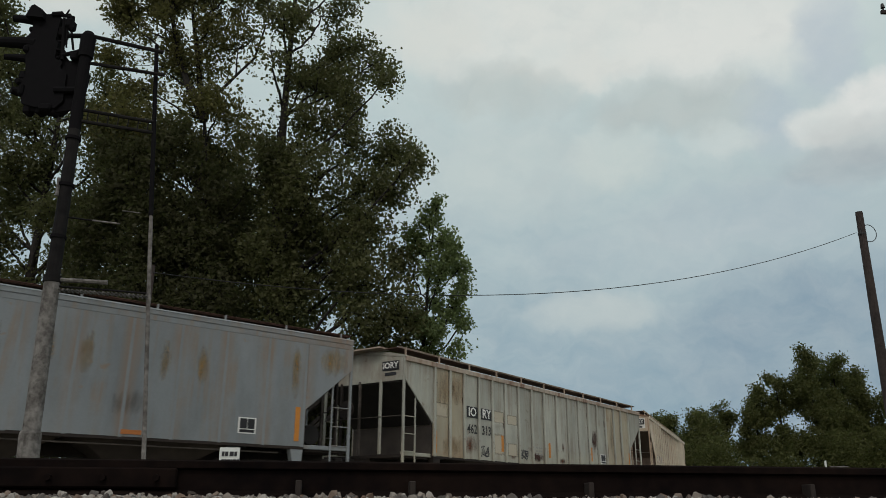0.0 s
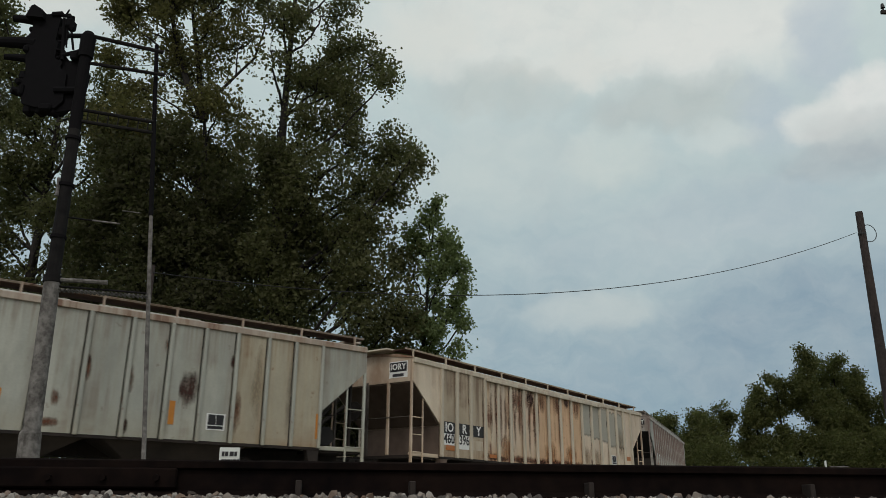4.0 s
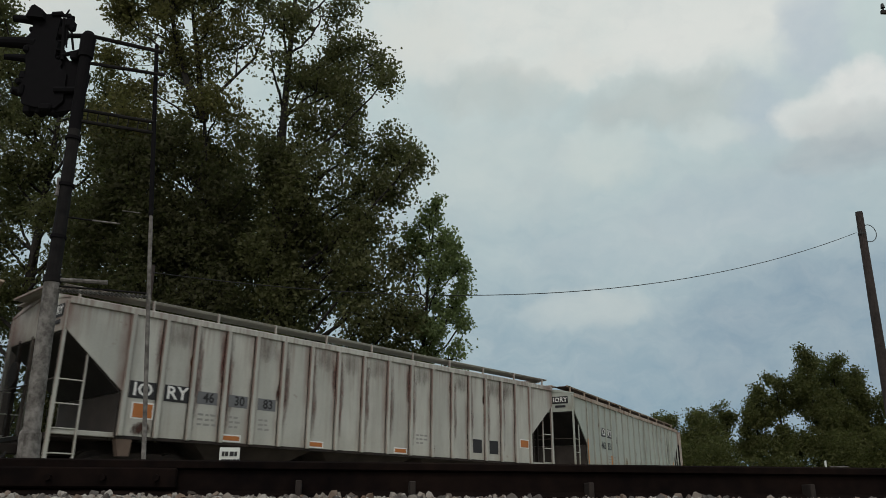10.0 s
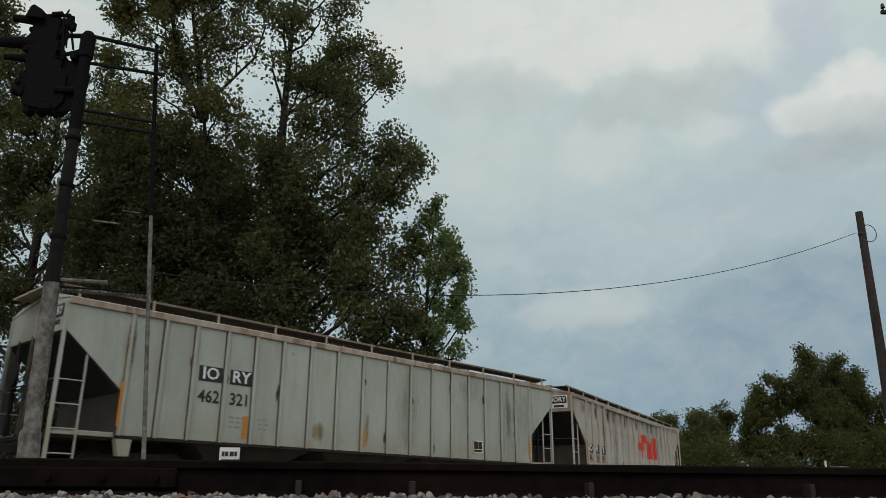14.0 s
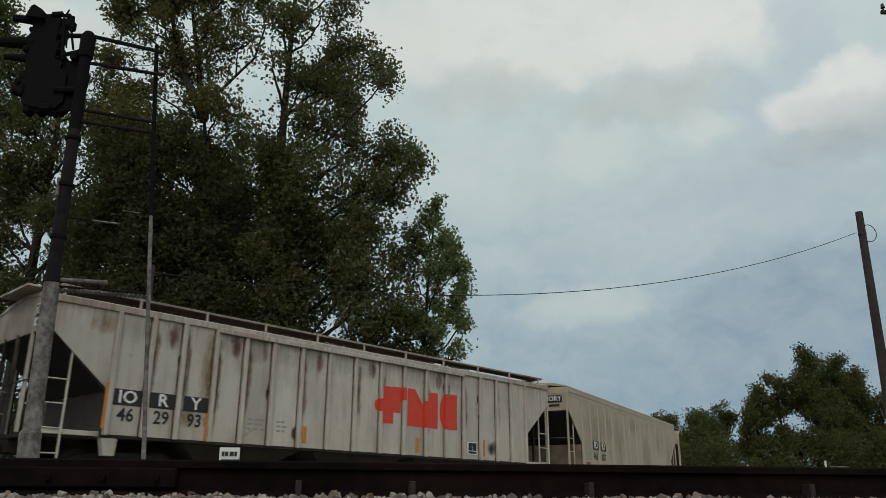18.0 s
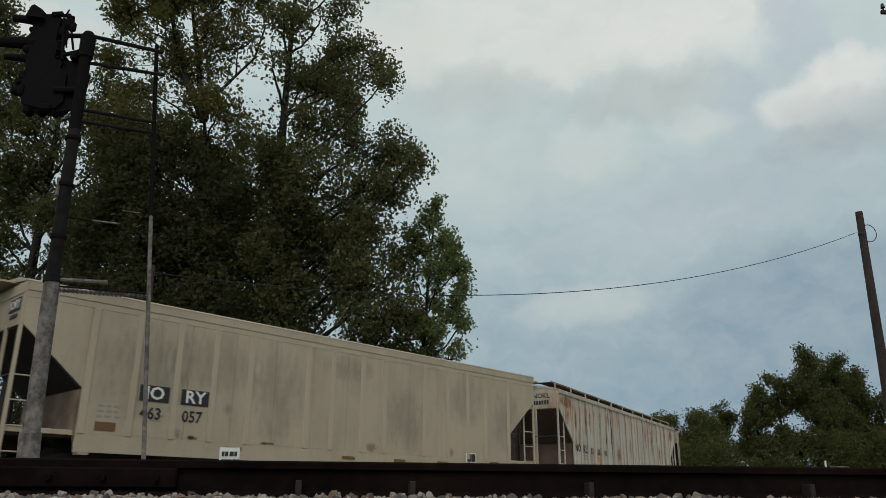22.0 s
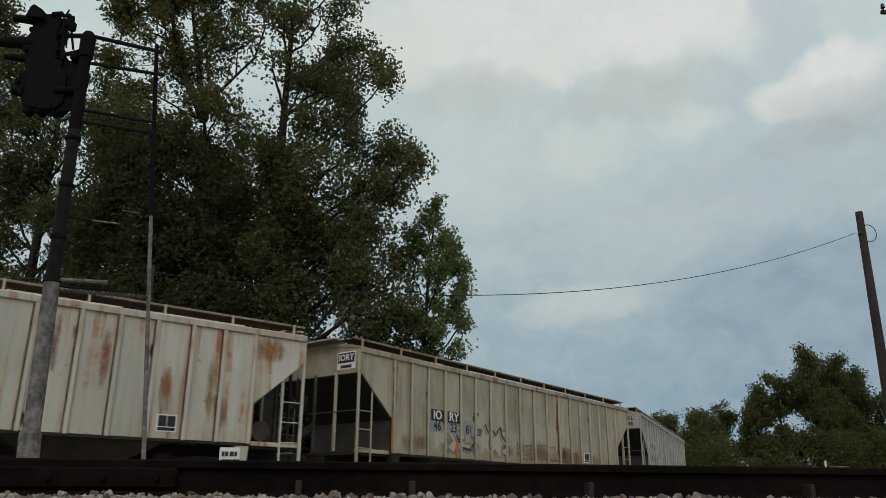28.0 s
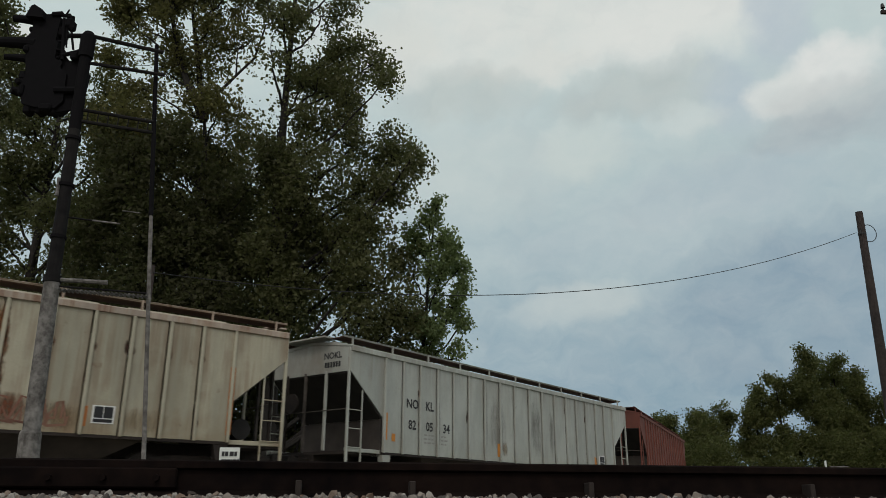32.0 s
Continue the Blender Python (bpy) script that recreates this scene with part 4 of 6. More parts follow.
STYLES = [
    ("grey-blue covered hopper car with light rust runs", dict(paint=GREY, flushchord=True, pipe=True, flush=True, bays=13, rib=(0.09, 0.014), edge=RUSTBAR, boardpaint=RUSTBAR, endpaint=GREY, tall=0.12,
        plates=orange((8.7, 1.2, 0.09)) + yellow((12.3, 1.62, 0.8)), panels=[(11.1, 1.5)],
        stains=[(b, 2.75, 0.28, 0.9, "ochre") for b in (2.0, 3.2, 4.4, 6.1, 7.0, 7.7, 9.2, 10.0)] + [(12.2, 3.0, 0.3, 1.6, "ochre"), (13.2, 3.1, 0.8, 1.0, "ochre"), (8.6, 1.8, 0.7, 0.6, "grime")])),
    ("bone-white covered hopper car with faded dark patches and graffiti", dict(paint=BONE, padpaint=M_DARK, small_print=(7,), baypaint=((0, 1, BONE_WARM), (14, 16, BONE_WARM)), bays=17, rib=(0.085, 0.05), boardpaint=RUSTBAR, chord=RUSTCHORD, endmark="IORY", graffiti=3, tags=[(2.6, 3, 0.24), (5.6, 3, 0.24)], tagink=True,
        marks=words("plate", 0.26, 2.48, ("IO", 1.77), ("RY", 2.76)) + words("ink", 0.27, 1.97, ("462", 1.76), ("313", 2.76)),
        plates=[(4, 2.47, 0.60, 0.36, None, "faded_patch"), (5, 2.44, 0.60, 0.30, None, "faded_patch"), (4, 1.62, 0.60, 0.62, None, "faded_patch"), (5, 1.5, 0.56, 0.4, None, "faded_patch"), (0, 2.4, 0.58, 0.4, None, "faded_patch")] + yellow((-0.36, 1.5, 0.6), (4.25, 1.66, 0.5), (7.86, 1.62, 0.5), (11.72, 1.66, 0.5), (16.4, 1.6, 0.6)), panels=[(13.1, 1.53)],
        stains=[(0.2, 3.0, 0.9, 1.2, "tan"), (1.0, 3.1, 0.8, 1.0, "tan"), (1.9, 1.5, 0.7, 0.6, "rust"), (12.14, 2.2, 0.45, 0.9, "dark"), (5.0, 1.35, 0.6, 0.3, "rust"),
                (6.9, 1.35, 0.9, 0.3, "dark"), (8.9, 1.3, 0.6, 0.2, "rust"), (9.6, 2.4, 0.14, 0.5, "rust"), (10.6, 2.3, 0.14, 0.6, "rust"), (9.0, 1.8, 0.2, 0.4, "rust"), (14.2, 2.4, 0.3, 2.0, "tan"), (15.4, 2.2, 0.3, 2.0, "grime"),
                (0.6, 1.4, 0.9, 0.6, "tan"), (13.6, 1.8, 0.3, 1.0, "rust"), (-0.4, 2.7, 0.25, 2.0, "grime")])),
    ("cream covered hopper car streaked all over with brown rust", dict(paint=RUSTY, padpaint=BROWNSLOPE, endboard=True, pipe=True, baypaint=((0, 2, OLIVE_PANEL), (3, 6, STREAKED_PANEL), (7, 10, TAN_PANEL), (11, 16, BUFF_PANEL)), corner=BUFF_PANEL, strips=((2.5, 12.5),), ribpaint=CREAM, chord=CREAM, endpaint=BUFF_PANEL, bays=17, rib=(0.11, 0.06), boardpaint=RUSTBAR, endmark="IORY", slope=BROWNSLOPE, bulkhead=BROWNSLOPE,
        marks=words("plate", 0.26, 1.92, ("IO", 0.08), ("R", 0.95), ("Y", 1.83)) + words("ink", 0.27, 1.60, ("460", 0.09), ("396", 0.94)),
        plates=[(0, 1.60, 0.6, 0.33, M_LETTER, "white_patch"), (1, 1.56, 0.6, 0.42, M_LETTER, "white_patch"), (2, 1.5, 0.56, 0.28, CREAM, "white_patch")] + orange((0.1, 1.36, 0.14), (3.1, 1.24, 0.1), (9.9, 1.2, 0.1), (13.3, 1.22, 0.08), (15.95, 1.67, 0.16)), panels=[(14.13, 1.55)],
        stains=[(b, 3.2, 0.8, 1.0, "rust") for b in (5.0, 6.0)] + [(b, 3.25, 0.5, 0.8, "rust") for b in (7.0, 8.2, 10.0)] + [(6.1, 3.35, 0.6, 0.7, "dark"), (9.1, 3.4, 0.4, 0.4, "dark")] + [(b, 1.2, 1.2, 0.3, "rust") for b in (3.0, 5.0, 6.0, 7.1, 8.0, 9.0, 10.0, 12.0)] + [(b, 1.17, 1.3, 0.22, "dark") for b in (3.6, 5.2, 6.6, 8.0, 9.6)] + [(b, 1.5, 1.0, 0.9, "orange") for b in (4.2, 7.6, 9.4)]
               + [(b, 2.98 - 0.04 * (b - 11), 0.74, 1.36 + 0.08 * (b - 11), "greyed") for b in (11, 12, 13)] + [(b, 2.75, 0.72, 1.5, "greyed") for b in (14, 15)] + [(b, 1.5, 0.9, 0.9, "tan") for b in (11, 12)] + [(11.45, 1.95, 0.12, 0.5, "dark"), (11.4, 1.35, 0.14, 0.4, "dark")] + [(b + 0.45, 2.6, 0.2, 2.2, "rust") for b in (2, 3, 5, 6, 8)] + [*[(3.0 + q * 0.37, 2.7 + 0.3 * math.sin(q * 2.1), 0.2, 2.0, "rust") for q in range(11)], (4.6, 2.9, 0.2, 1.5, "dark"), (15.0, 2.2, 0.9, 1.4, "tan")])),
    ("pale grey covered hopper car with brown runs beside the ribs", dict(paint=PALE, padpaint=BROWNSLOPE, whiteframe=True, small_print=(2, 3, 4, 10), bays=17, rib=(0.1, 0.06), boardpaint=PALE, endmark="IORY",
        marks=words("plate", 0.27, 2.04, ("IO", 0.11), ("RY", 1.15)) + words("ink", 0.21, 2.02, ("46", 1.9), ("30", 2.86), ("83", 3.82)),
        plates=[(b, 2.02, 0.5, 0.27, M_DIMPLATE, "grey_patch") for b in (1.9, 2.86, 3.82)] + orange((0.1, 1.62, 0.28), (2.87, 1.2, 0.1), (5.8, 1.2, 0.1), (9.08, 1.2, 0.1), (16.05, 1.70, 0.22))
               + [(13.1, 1.5, 0.42, 0.4, M_INK, "black_patch"), (14.1, 1.5, 0.42, 0.4, M_INK, "black_patch")],
        stains=[(b - 0.41, 2.6, 0.34, 2.6, "maroon") for b in (2, 3, 5, 6, 7, 8, 9, 10, 12, 13, 14, 15)] + [(b + 0.38, 3.1, 0.2, 1.4, "maroon") for b in (0, 2, 6, 9)] + [(b, 3.4, 0.7, 0.8, "grime") for b in (1, 4, 6, 7, 8, 10, 12, 14, 15)] + [(0.1, 1.25, 0.5, 0.3, "dark"), (3.4, 2.4, 0.15, 1.6, "grime")])),
    ("pale grey-green covered hopper car with end slopes coloured dark for shade", dict(paint=MINT, small_print=(3, 4), bays=17, rib=(0.075, 0.045), boardpaint=RUSTBAR, chord=RUSTCHORD, endmark="IORY",
        marks=words("plate", 0.26, 2.56, ("IO", 1.83), ("RY", 2.81)) + words("ink", 0.27, 2.05, ("462", 1.82), ("321", 2.84)),
        plates=yellow((-0.5, 1.72, 0.9), (3.3, 1.46, 0.5), (7.6, 1.44, 0.4), (12.8, 1.46, 0.4), (16.4, 1.6, 0.7)), panels=[(13.3, 1.48)],
        stains=[(-0.5, 2.9, 0.1, 2.2, "rust"), (-0.5, 2.7, 0.1, 2.4, "ochre"), (-0.38, 2.9, 0.16, 1.5, "rust"), (16.1, 2.5, 1.5, 2.3, "film"), (14.9, 2.2, 1.2, 2.2, "film"), (12.5, 3.2, 1.2, 0.9, "film"), (9.4, 2.3, 1.0, 2.2, "film"), (7.7, 1.7, 0.2, 0.8, "ochre"), (15.0, 2.6, 0.3, 1.6, "grime"), (8.4, 1.5, 0.1, 0.4, "dark"), (5.9, 1.5, 0.5, 0.5, "ochre")])),
    ("chalky grey covered hopper car with large red painted emblem", dict(paint=CHALK, small_print=(4, 5), endboard=True, strips=((2.5, 12.5),), bays=17, rib=(0.1, 0.065), chord=CHALK, boardpaint=RUSTBAR, endmark="IORY", emblem=True,
        marks=words("plate", 0.25, 1.86, ("IO", 0.0), ("R", 0.83), ("Y", 1.75)) + words("ink", 0.27, 1.50, ("46", -0.05), ("29", 0.87), ("93", 1.72)),
        plates=yellow((-0.5, 1.66, 0.9), (2.45, 1.4, 0.6), (5.73, 1.41, 0.4), (10.15, 1.38, 0.4), (13.7, 1.45, 0.5)), panels=[(13.1, 1.42)],
        stains=[(b, 3.35, 0.8, 0.8, "film") for b in (0, 1, 3, 4, 5, 6, 7, 8, 10, 11, 12)] + [(b + 0.15, 3.3, 0.3, 0.7, "maroon") for b in (1, 3, 4, 6, 8, 11)] + [(b - 0.42, 2.8, 0.32, 2.2, "rust") for b in (1, 2, 3, 4, 6, 8, 9, 11, 12, 13, 15)] + [(2.3, 2.6, 0.4, 2.4, "tan"), (1.8, 1.6, 0.5, 0.5, "ochre"), (5.45, 1.42, 0.35, 0.35, "dark"), (14.2, 1.46, 0.5, 0.45, "dark"), (2.5, 2.4, 0.4, 2.4, "ochre"), (-0.8, 3.3, 0.6, 0.5, "tan")])),
    ("plain beige covered hopper car with shallow ribs", dict(paint=BEIGE, bays=12, flushchord=True, rib=(0.14, 0.032), boardpaint=BEIGE, sill=BEIGE, board=False, endmark="IORY", bulkhead=TANBULK, tall=0.2, platewide=0.66,
        skirt=0.36, ribs=(-7.03, -5.98, -5.0, -4.06, -3.08, -1.35, -0.52, 0.54, 1.38, 2.99, 4.02, 4.95, 5.83, 7.03),
        marks=words("plate", 0.26, 2.0, ("IO", 0.85), ("RY", 1.68)) + words("ink", 0.24, 1.58, ("463", 0.81), ("057", 1.65)),
        plates=[(b, z, 0.42, h, M_BROWNTAPE, "reflector") for b, z, h in ((0.0, 1.26, 0.17), (2.62, 0.98, 0.08), (5.6, 0.93, 0.08), (7.2, 0.93, 0.08), (8.7, 0.94, 0.08), (10.75, 0.98, 0.16))], small_print=(0, 1), panels=[(9.8, 1.09)],
        stains=[(2.42, 1.83, 0.3, 0.26, "film"), (0.6, 2.5, 2.2, 2.2, "film"), (2.0, 2.9, 2.6, 1.5, "film"), (3.6, 2.3, 1.6, 2.6, "film"), (5.5, 3.2, 2.0, 0.8, "film"), (7.4, 2.0, 1.8, 1.8, "film"), (9.6, 2.8, 2.0, 1.6, "film"), (11.4, 2.2, 1.6, 2.4, "film"),
                (1.4, 1.2, 0.16, 0.3, "grime"), (1.7, 1.15, 0.3, 0.12, "dark"), (3.4, 1.12, 0.4, 0.12, "rust"), (6.3, 1.2, 0.5, 0.3, "tan"), (9.0, 1.2, 0.3, 0.4, "tan")])),
    ("white covered hopper car with orange rust stains", dict(paint=STAINED, small_print=(1, 2, 3), endtext="NOKL", bays=17, rib=(0.085, 0.045), boardpaint=RUSTBAR, chord=STAINED, slope=BROWNSLOPE, bulkhead=BROWNSLOPE,
        marks=words("ink", 0.28, 1.79, ("NO", 0.0), ("KL", 0.88)) + words("ink", 0.21, 1.77, ("82", 1.85), ("06", 2.68), ("18", 3.6)),
        plates=yellow((-0.38, 1.6, 0.95), (3.16, 1.36, 0.4), (6.3, 1.35, 0.5), (9.56, 1.35, 0.5), (16.45, 1.58, 0.8)), panels=[(14.15, 1.42)],
        stains=[(-0.05, 2.8, 0.25, 1.2, "orange"), (1.3, 3.0, 0.25, 1.5, "orange"), (1.95, 3.0, 0.3, 1.3, "orange"), (4.77, 3.1, 0.32, 0.9, "orange"), (7.6, 2.5, 0.3, 1.6, "ochre"), (6.2, 1.8, 0.5, 0.9, "orange"), (9.5, 2.3, 0.2, 2.0, "orange"),
                (-1.2, 3.35, 1.3, 0.5, "orange"), (16.9, 3.3, 1.0, 0.7, "orange"), (12.2, 2.6, 0.25, 1.4, "orange"), (13.9, 2.1, 0.3, 1.4, "orange"), (5.2, 2.4, 0.18, 2.5, "dark"), (11.0, 2.8, 0.2, 1.4, "rust"), (15.2, 2.3, 0.25, 1.6, "ochre"),
                (4.3, 2.4, 0.12, 2.5, "grime"), (0.3, 2.2, 0.2, 0.8, "ochre"), (7.5, 1.6, 0.3, 0.8, "ochre"), (3.4, 2.8, 0.2, 0.8, "ochre"), (15.6, 1.7, 0.4, 0.8, "ochre"), (8.6, 1.7, 0.5, 0.8, "ochre"), (-0.3, 1.3, 0.4, 0.15, "orange")])),
    ("sand-coloured covered hopper car with graffiti along the lower side", dict(paint=SAND, padpaint=M_DARK, endboard=True, bays=17, rib=(0.075, 0.045), boardpaint=RUSTBAR, chord=RUSTCHORD, endmark="IORY", graffiti=5, tags=[(2.3, 7, 0.72), (7.4, 13, 0.42)],
        marks=words("plate", 0.25, 2.25, ("IO", 1.76), ("RY", 2.72)) + words("ink", 0.26, 1.94, ("46", 1.76), ("23", 2.72), ("81", 3.68)),
        plates=[(b, 2.0, 0.62, 0.45, M_GREYPLATE, "grey_patch") for b in (1.76, 2.72, 3.68)] + [(b, z, 0.12, h, M_ORANGE, "reflector") for b, z, h in ((-0.5, 1.58, 0.9), (3.26, 1.36, 0.5), (9.6, 1.4, 0.4), (16.45, 2.0, 1.5), (12.55, 1.45, 0.4))], panels=[(13.1, 1.5)],
        stains=[(-0.5, 2.8, 0.1, 2.6, "rust"), (-0.5, 2.2, 0.1, 2.4, "orange"), (-0.39, 2.8, 0.2, 2.2, "rust"), (-0.4, 3.4, 0.3, 0.5, "orange"), (5.46, 2.5, 0.16, 2.8, "dark"), (5.5, 2.2, 0.22, 2.4, "grime"), (10.45, 2.5, 0.4, 2.8, "rust"), (10.45, 2.6, 0.35, 2.4, "orange"), (10.5, 2.2, 0.25, 2.6, "rust"), (1.6, 2.6, 1.2, 1.6, "film"), (4.2, 2.9, 1.6, 1.2, "film"), (7.2, 2.7, 1.4, 1.4, "film")] + [(b - 0.45, 2.85, 0.16, 0.2, "rust") for b in (1, 2, 4, 7, 8, 9, 10, 12, 13, 14, 15, 16)] + [(b, 1.45, 0.8, 0.4, "tan") for b in (1.2, 6.6, 11.8)]
               + [(b, 1.4, 1.1, 0.6, "tan") for b in (0.5, 3, 6, 9, 12, 14)] + [(4.6, 2.45, 0.2, 0.15, "rust"), (8.8, 1.6, 1.6, 0.7, "grime"), (11.0, 1.5, 1.2, 0.6, "rust")])),
    ("dull white covered hopper car with plain black numbers", dict(paint=WHITE, small_print=(2, 3), endtext="NOKL", bays=17, rib=(0.08, 0.045), boardpaint=RUSTBAR,
        marks=words("ink", 0.25, 2.45, ("NO", 0.92), ("KL", 1.78)) + words("ink", 0.25, 1.88, ("82", 0.94), ("05", 1.75), ("34", 2.69)),
        plates=yellow((-0.36, 1.78, 0.7), (0.03, 1.5, 0.2), (6.38, 1.45, 0.4), (14.3, 1.4, 0.3)), panels=[(14.6, 1.45)],
        stains=[(5.6, 2.4, 0.2, 2.4, "grime"), (6.4, 2.2, 0.9, 1.8, "grime"), (9.0, 2.3, 0.8, 1.8, "grime"), (10.2, 2.2, 0.3, 1.8, "grime"), (6.8, 1.5, 0.4, 0.5, "tan"), (2.6, 2.0, 0.15, 1.6, "grime")])),
    ("oxide-red covered hopper car at the far end of the train", dict(paint=OXIDE, bays=17, rib=(0.08, 0.045), boardpaint=RUSTBAR)),
]

# each car's middle along the track at the start, in metres; the train slowly gains speed
PLACES = [-5.18, 12.90, 30.82, 48.49, 66.38, 84.17, 101.72, 119.38, 137.31, 155.42, 173.68]
CARS = [(hopper_car(text, style, 8.06 if style.get("ribs") else 8.27), at) for (text, style), at in zip(STYLES, PLACES)]


# small surges as the couplings run in and out: seconds, metres
HITCHES = ((0.0, 0.02), (1.5, 0.0), (6.5, 0.0), (8.0, -0.07), (8.5, 0.05), (10.5, 0.04), (12.0, -0.03), (14.5, 0.0), (17.5, -0.03), (18.5, 0.03), (19.5, 0.0), (21.0, -0.08), (21.5, 0.09), (22.5, 0.01), (30.0, 0.0), (32.0, -0.04))


def run(t):
    """Metres that the train has gone at t seconds."""
    return 4.5157 * t + 0.0037584 * (t - 16) ** 2 + float(np.interp(t, *zip(*HITCHES)))


# ---- sky ----
# clouds: azimuth, height, half widths in degrees, tone, amount
HIGH_CLOUDS = (
    (10.4, 34.2, 16.7, 3.6, (0.69, 0.71, 0.675), 0.85),  # broad white bank
    (21.8, 33.0, 7.2, 2.9, (0.7, 0.72, 0.69), 0.75),  # bright top
    (3.6, 29.9, 5.4, 1.5, (0.46, 0.49, 0.47), 0.48),  # grey belly
    (17.4, 28.4, 5.8, 1.6, (0.44, 0.475, 0.46), 0.55),  # grey belly
    (11.0, 31.6, 3.0, 1.1, (0.66, 0.68, 0.645), 0.70),  # lit lump between the bellies
    (-2.6, 33.6, 3.4, 2.1, (0.64, 0.66, 0.62), 0.55),  # pale edge
    (28.4, 31.4, 2.2, 2.8, (0.43, 0.505, 0.565), 0.80),  # blue rift upper
    (24.3, 27.2, 2.0, 2.3, (0.42, 0.50, 0.56), 0.72),  # blue rift lower
    (-31.3, 31.0, 4.3, 1.5, (0.65, 0.66, 0.62), 0.70),  # corner behind the signal
)
LOW_CLOUDS = (
    (31.2, 27.2, 3.2, 1.7, (0.70, 0.72, 0.70), 0.95),  # tower cloud
    (27.6, 26.2, 2.4, 1.4, (0.66, 0.69, 0.67), 0.9),  # tower shoulder
    (30.6, 24.9, 3.8, 1.5, (0.50, 0.535, 0.535), 0.72),  # tower body
    (29.6, 23.0, 4.4, 1.4, (0.36, 0.415, 0.445), 0.70),  # tower belly
    (20.6, 25.9, 2.4, 1.0, (0.64, 0.68, 0.655), 0.42),  # warm spot
    (12.4, 25.0, 3.2, 1.8, (0.63, 0.67, 0.62), 0.42),  # warm spot
    (3.5, 24.3, 6.9, 3.2, (0.54, 0.605, 0.59), 0.55),  # pale middle
    (21.8, 20.6, 7.0, 1.9, (0.40, 0.48, 0.525), 0.60),  # slate band
    (10.9, 13.9, 4.2, 1.2, (0.55, 0.60, 0.585), 0.52),  # pale low cloud
    (17.1, 18.2, 10.1, 1.8, (0.43, 0.51, 0.545), 0.40),  # soft low
    (27.7, 11.0, 10.5, 5.6, (0.237, 0.33, 0.405), 0.85),  # dusky low
)


def sky_dome():
    """Cloud deck as one shell far behind everything; it drifts slowly."""
    bm = bmesh.new()
    uv = bm.loops.layers.uv.new("sky")
    rad = 2400.0
    az = [-62 + i * 2.0 for i in range(63)]
    el = [-6 + i * 2.0 for i in range(35)]
    grid = [[bm.verts.new((rad * math.sin(radians(a)) * math.cos(radians(e)), rad * math.cos(radians(a)) * math.cos(radians(e)), rad * math.sin(radians(e)))) for a in az] for e in el]
    for j in range(len(el) - 1):
        for i in range(len(az) - 1):
            f = bm.faces.new((grid[j][i], grid[j][i + 1], grid[j + 1][i + 1], grid[j + 1][i]))
            f.smooth = True
            for lp, (p, q) in zip(f.loops, ((i, j), (i + 1, j), (i + 1, j + 1), (i, j + 1))):
                lp[uv].uv = (az[p], el[q])
    m, n, l, bs = nodes_of("drifting_clouds")
    n.remove(bs)
    u = n.new("ShaderNodeUVMap")
    u.uv_map = "sky"
    c = u.outputs["UV"]
    sep = n.new("ShaderNodeSeparateXYZ")
    l.new(c, sep.inputs[0])
    big = n.new("ShaderNodeTexNoise")
    big.inputs["Scale"].default_value, big.inputs["Detail"].default_value, big.inputs["Roughness"].default_value = 0.11, 5.0, 0.55
    l.new(c, big.inputs["Vector"])
    push = n.new("ShaderNodeVectorMath")
    push.operation = "MULTIPLY_ADD"
    l.new(big.outputs["Color"], push.inputs[0])
    push.inputs[1].default_value, push.inputs[2].default_value = (3.4, 2.4, 0), (-1.7, -1.2, 0)
    warped = n.new("ShaderNodeVectorMath")
    l.new(c, warped.inputs[0])
    l.new(push.outputs[0], warped.inputs[1])
    curl = n.new("ShaderNodeTexNoise")
    curl.inputs["Scale"].default_value, curl.inputs["Detail"].default_value, curl.inputs["Roughness"].default_value = 0.34, 4.5, 0.5
    l.new(c, curl.inputs["Vector"])
    push2 = n.new("ShaderNodeVectorMath")
    push2.operation = "MULTIPLY_ADD"
    l.new(curl.outputs["Color"], push2.inputs[0])
    push2.inputs[1].default_value, push2.inputs[2].default_value = (4.2, 3.2, 0), (-2.1, -1.6, 0)
    twice = n.new("ShaderNodeVectorMath")
    l.new(warped.outputs[0], twice.inputs[0])
    l.new(push2.outputs[0], twice.inputs[1])
    w = twice.outputs[0]
    wisps = span(n, l, noise_node(n, l, c, 0.22, 8.0, 0.62, (1.0, 1.5, 1.0)), 0.3, 0.68, 0.72, 1.15)
    soft = noise_node(n, l, w, 0.09, 7.0, 0.6, (1.0, 1.8, 1.0))
    rise = span(n, l, sep.outputs["Y"], 3.0, 32.0)
    col = ramp(n, l, rise, 0.0, 1.0, (0.205, 0.312, 0.395), (0.51, 0.605, 0.603))
    col = mix(n, l, ramp(n, l, soft, 0.42, 0.66, (0, 0, 0), (0.35,) * 3), col, (0.54, 0.63, 0.615))
    for cu, cv, ru, rv, tone, amount in HIGH_CLOUDS + LOW_CLOUDS:
        d = n.new("ShaderNodeVectorMath")
        d.operation = "MULTIPLY_ADD"
        l.new(w, d.inputs[0])
        d.inputs[1].default_value, d.inputs[2].default_value = (1 / ru, 1 / rv, 0), (-cu / ru, -cv / rv, 0)
        dot = n.new("ShaderNodeVectorMath")
        dot.operation = "DOT_PRODUCT"
        l.new(d.outputs[0], dot.inputs[0])
        l.new(d.outputs[0], dot.inputs[1])
        fade = span(n, l, dot.outputs["Value"], 2.4 if amount < 0.85 else 1.9, 0.0 if amount < 0.85 else 0.35, 0.0, amount)
        n[fade.node.name].interpolation_type = "SMOOTHSTEP"
        col = mix(n, l, math_node(n, l, "MULTIPLY", fade, wisps, clamp=True), col, tone)
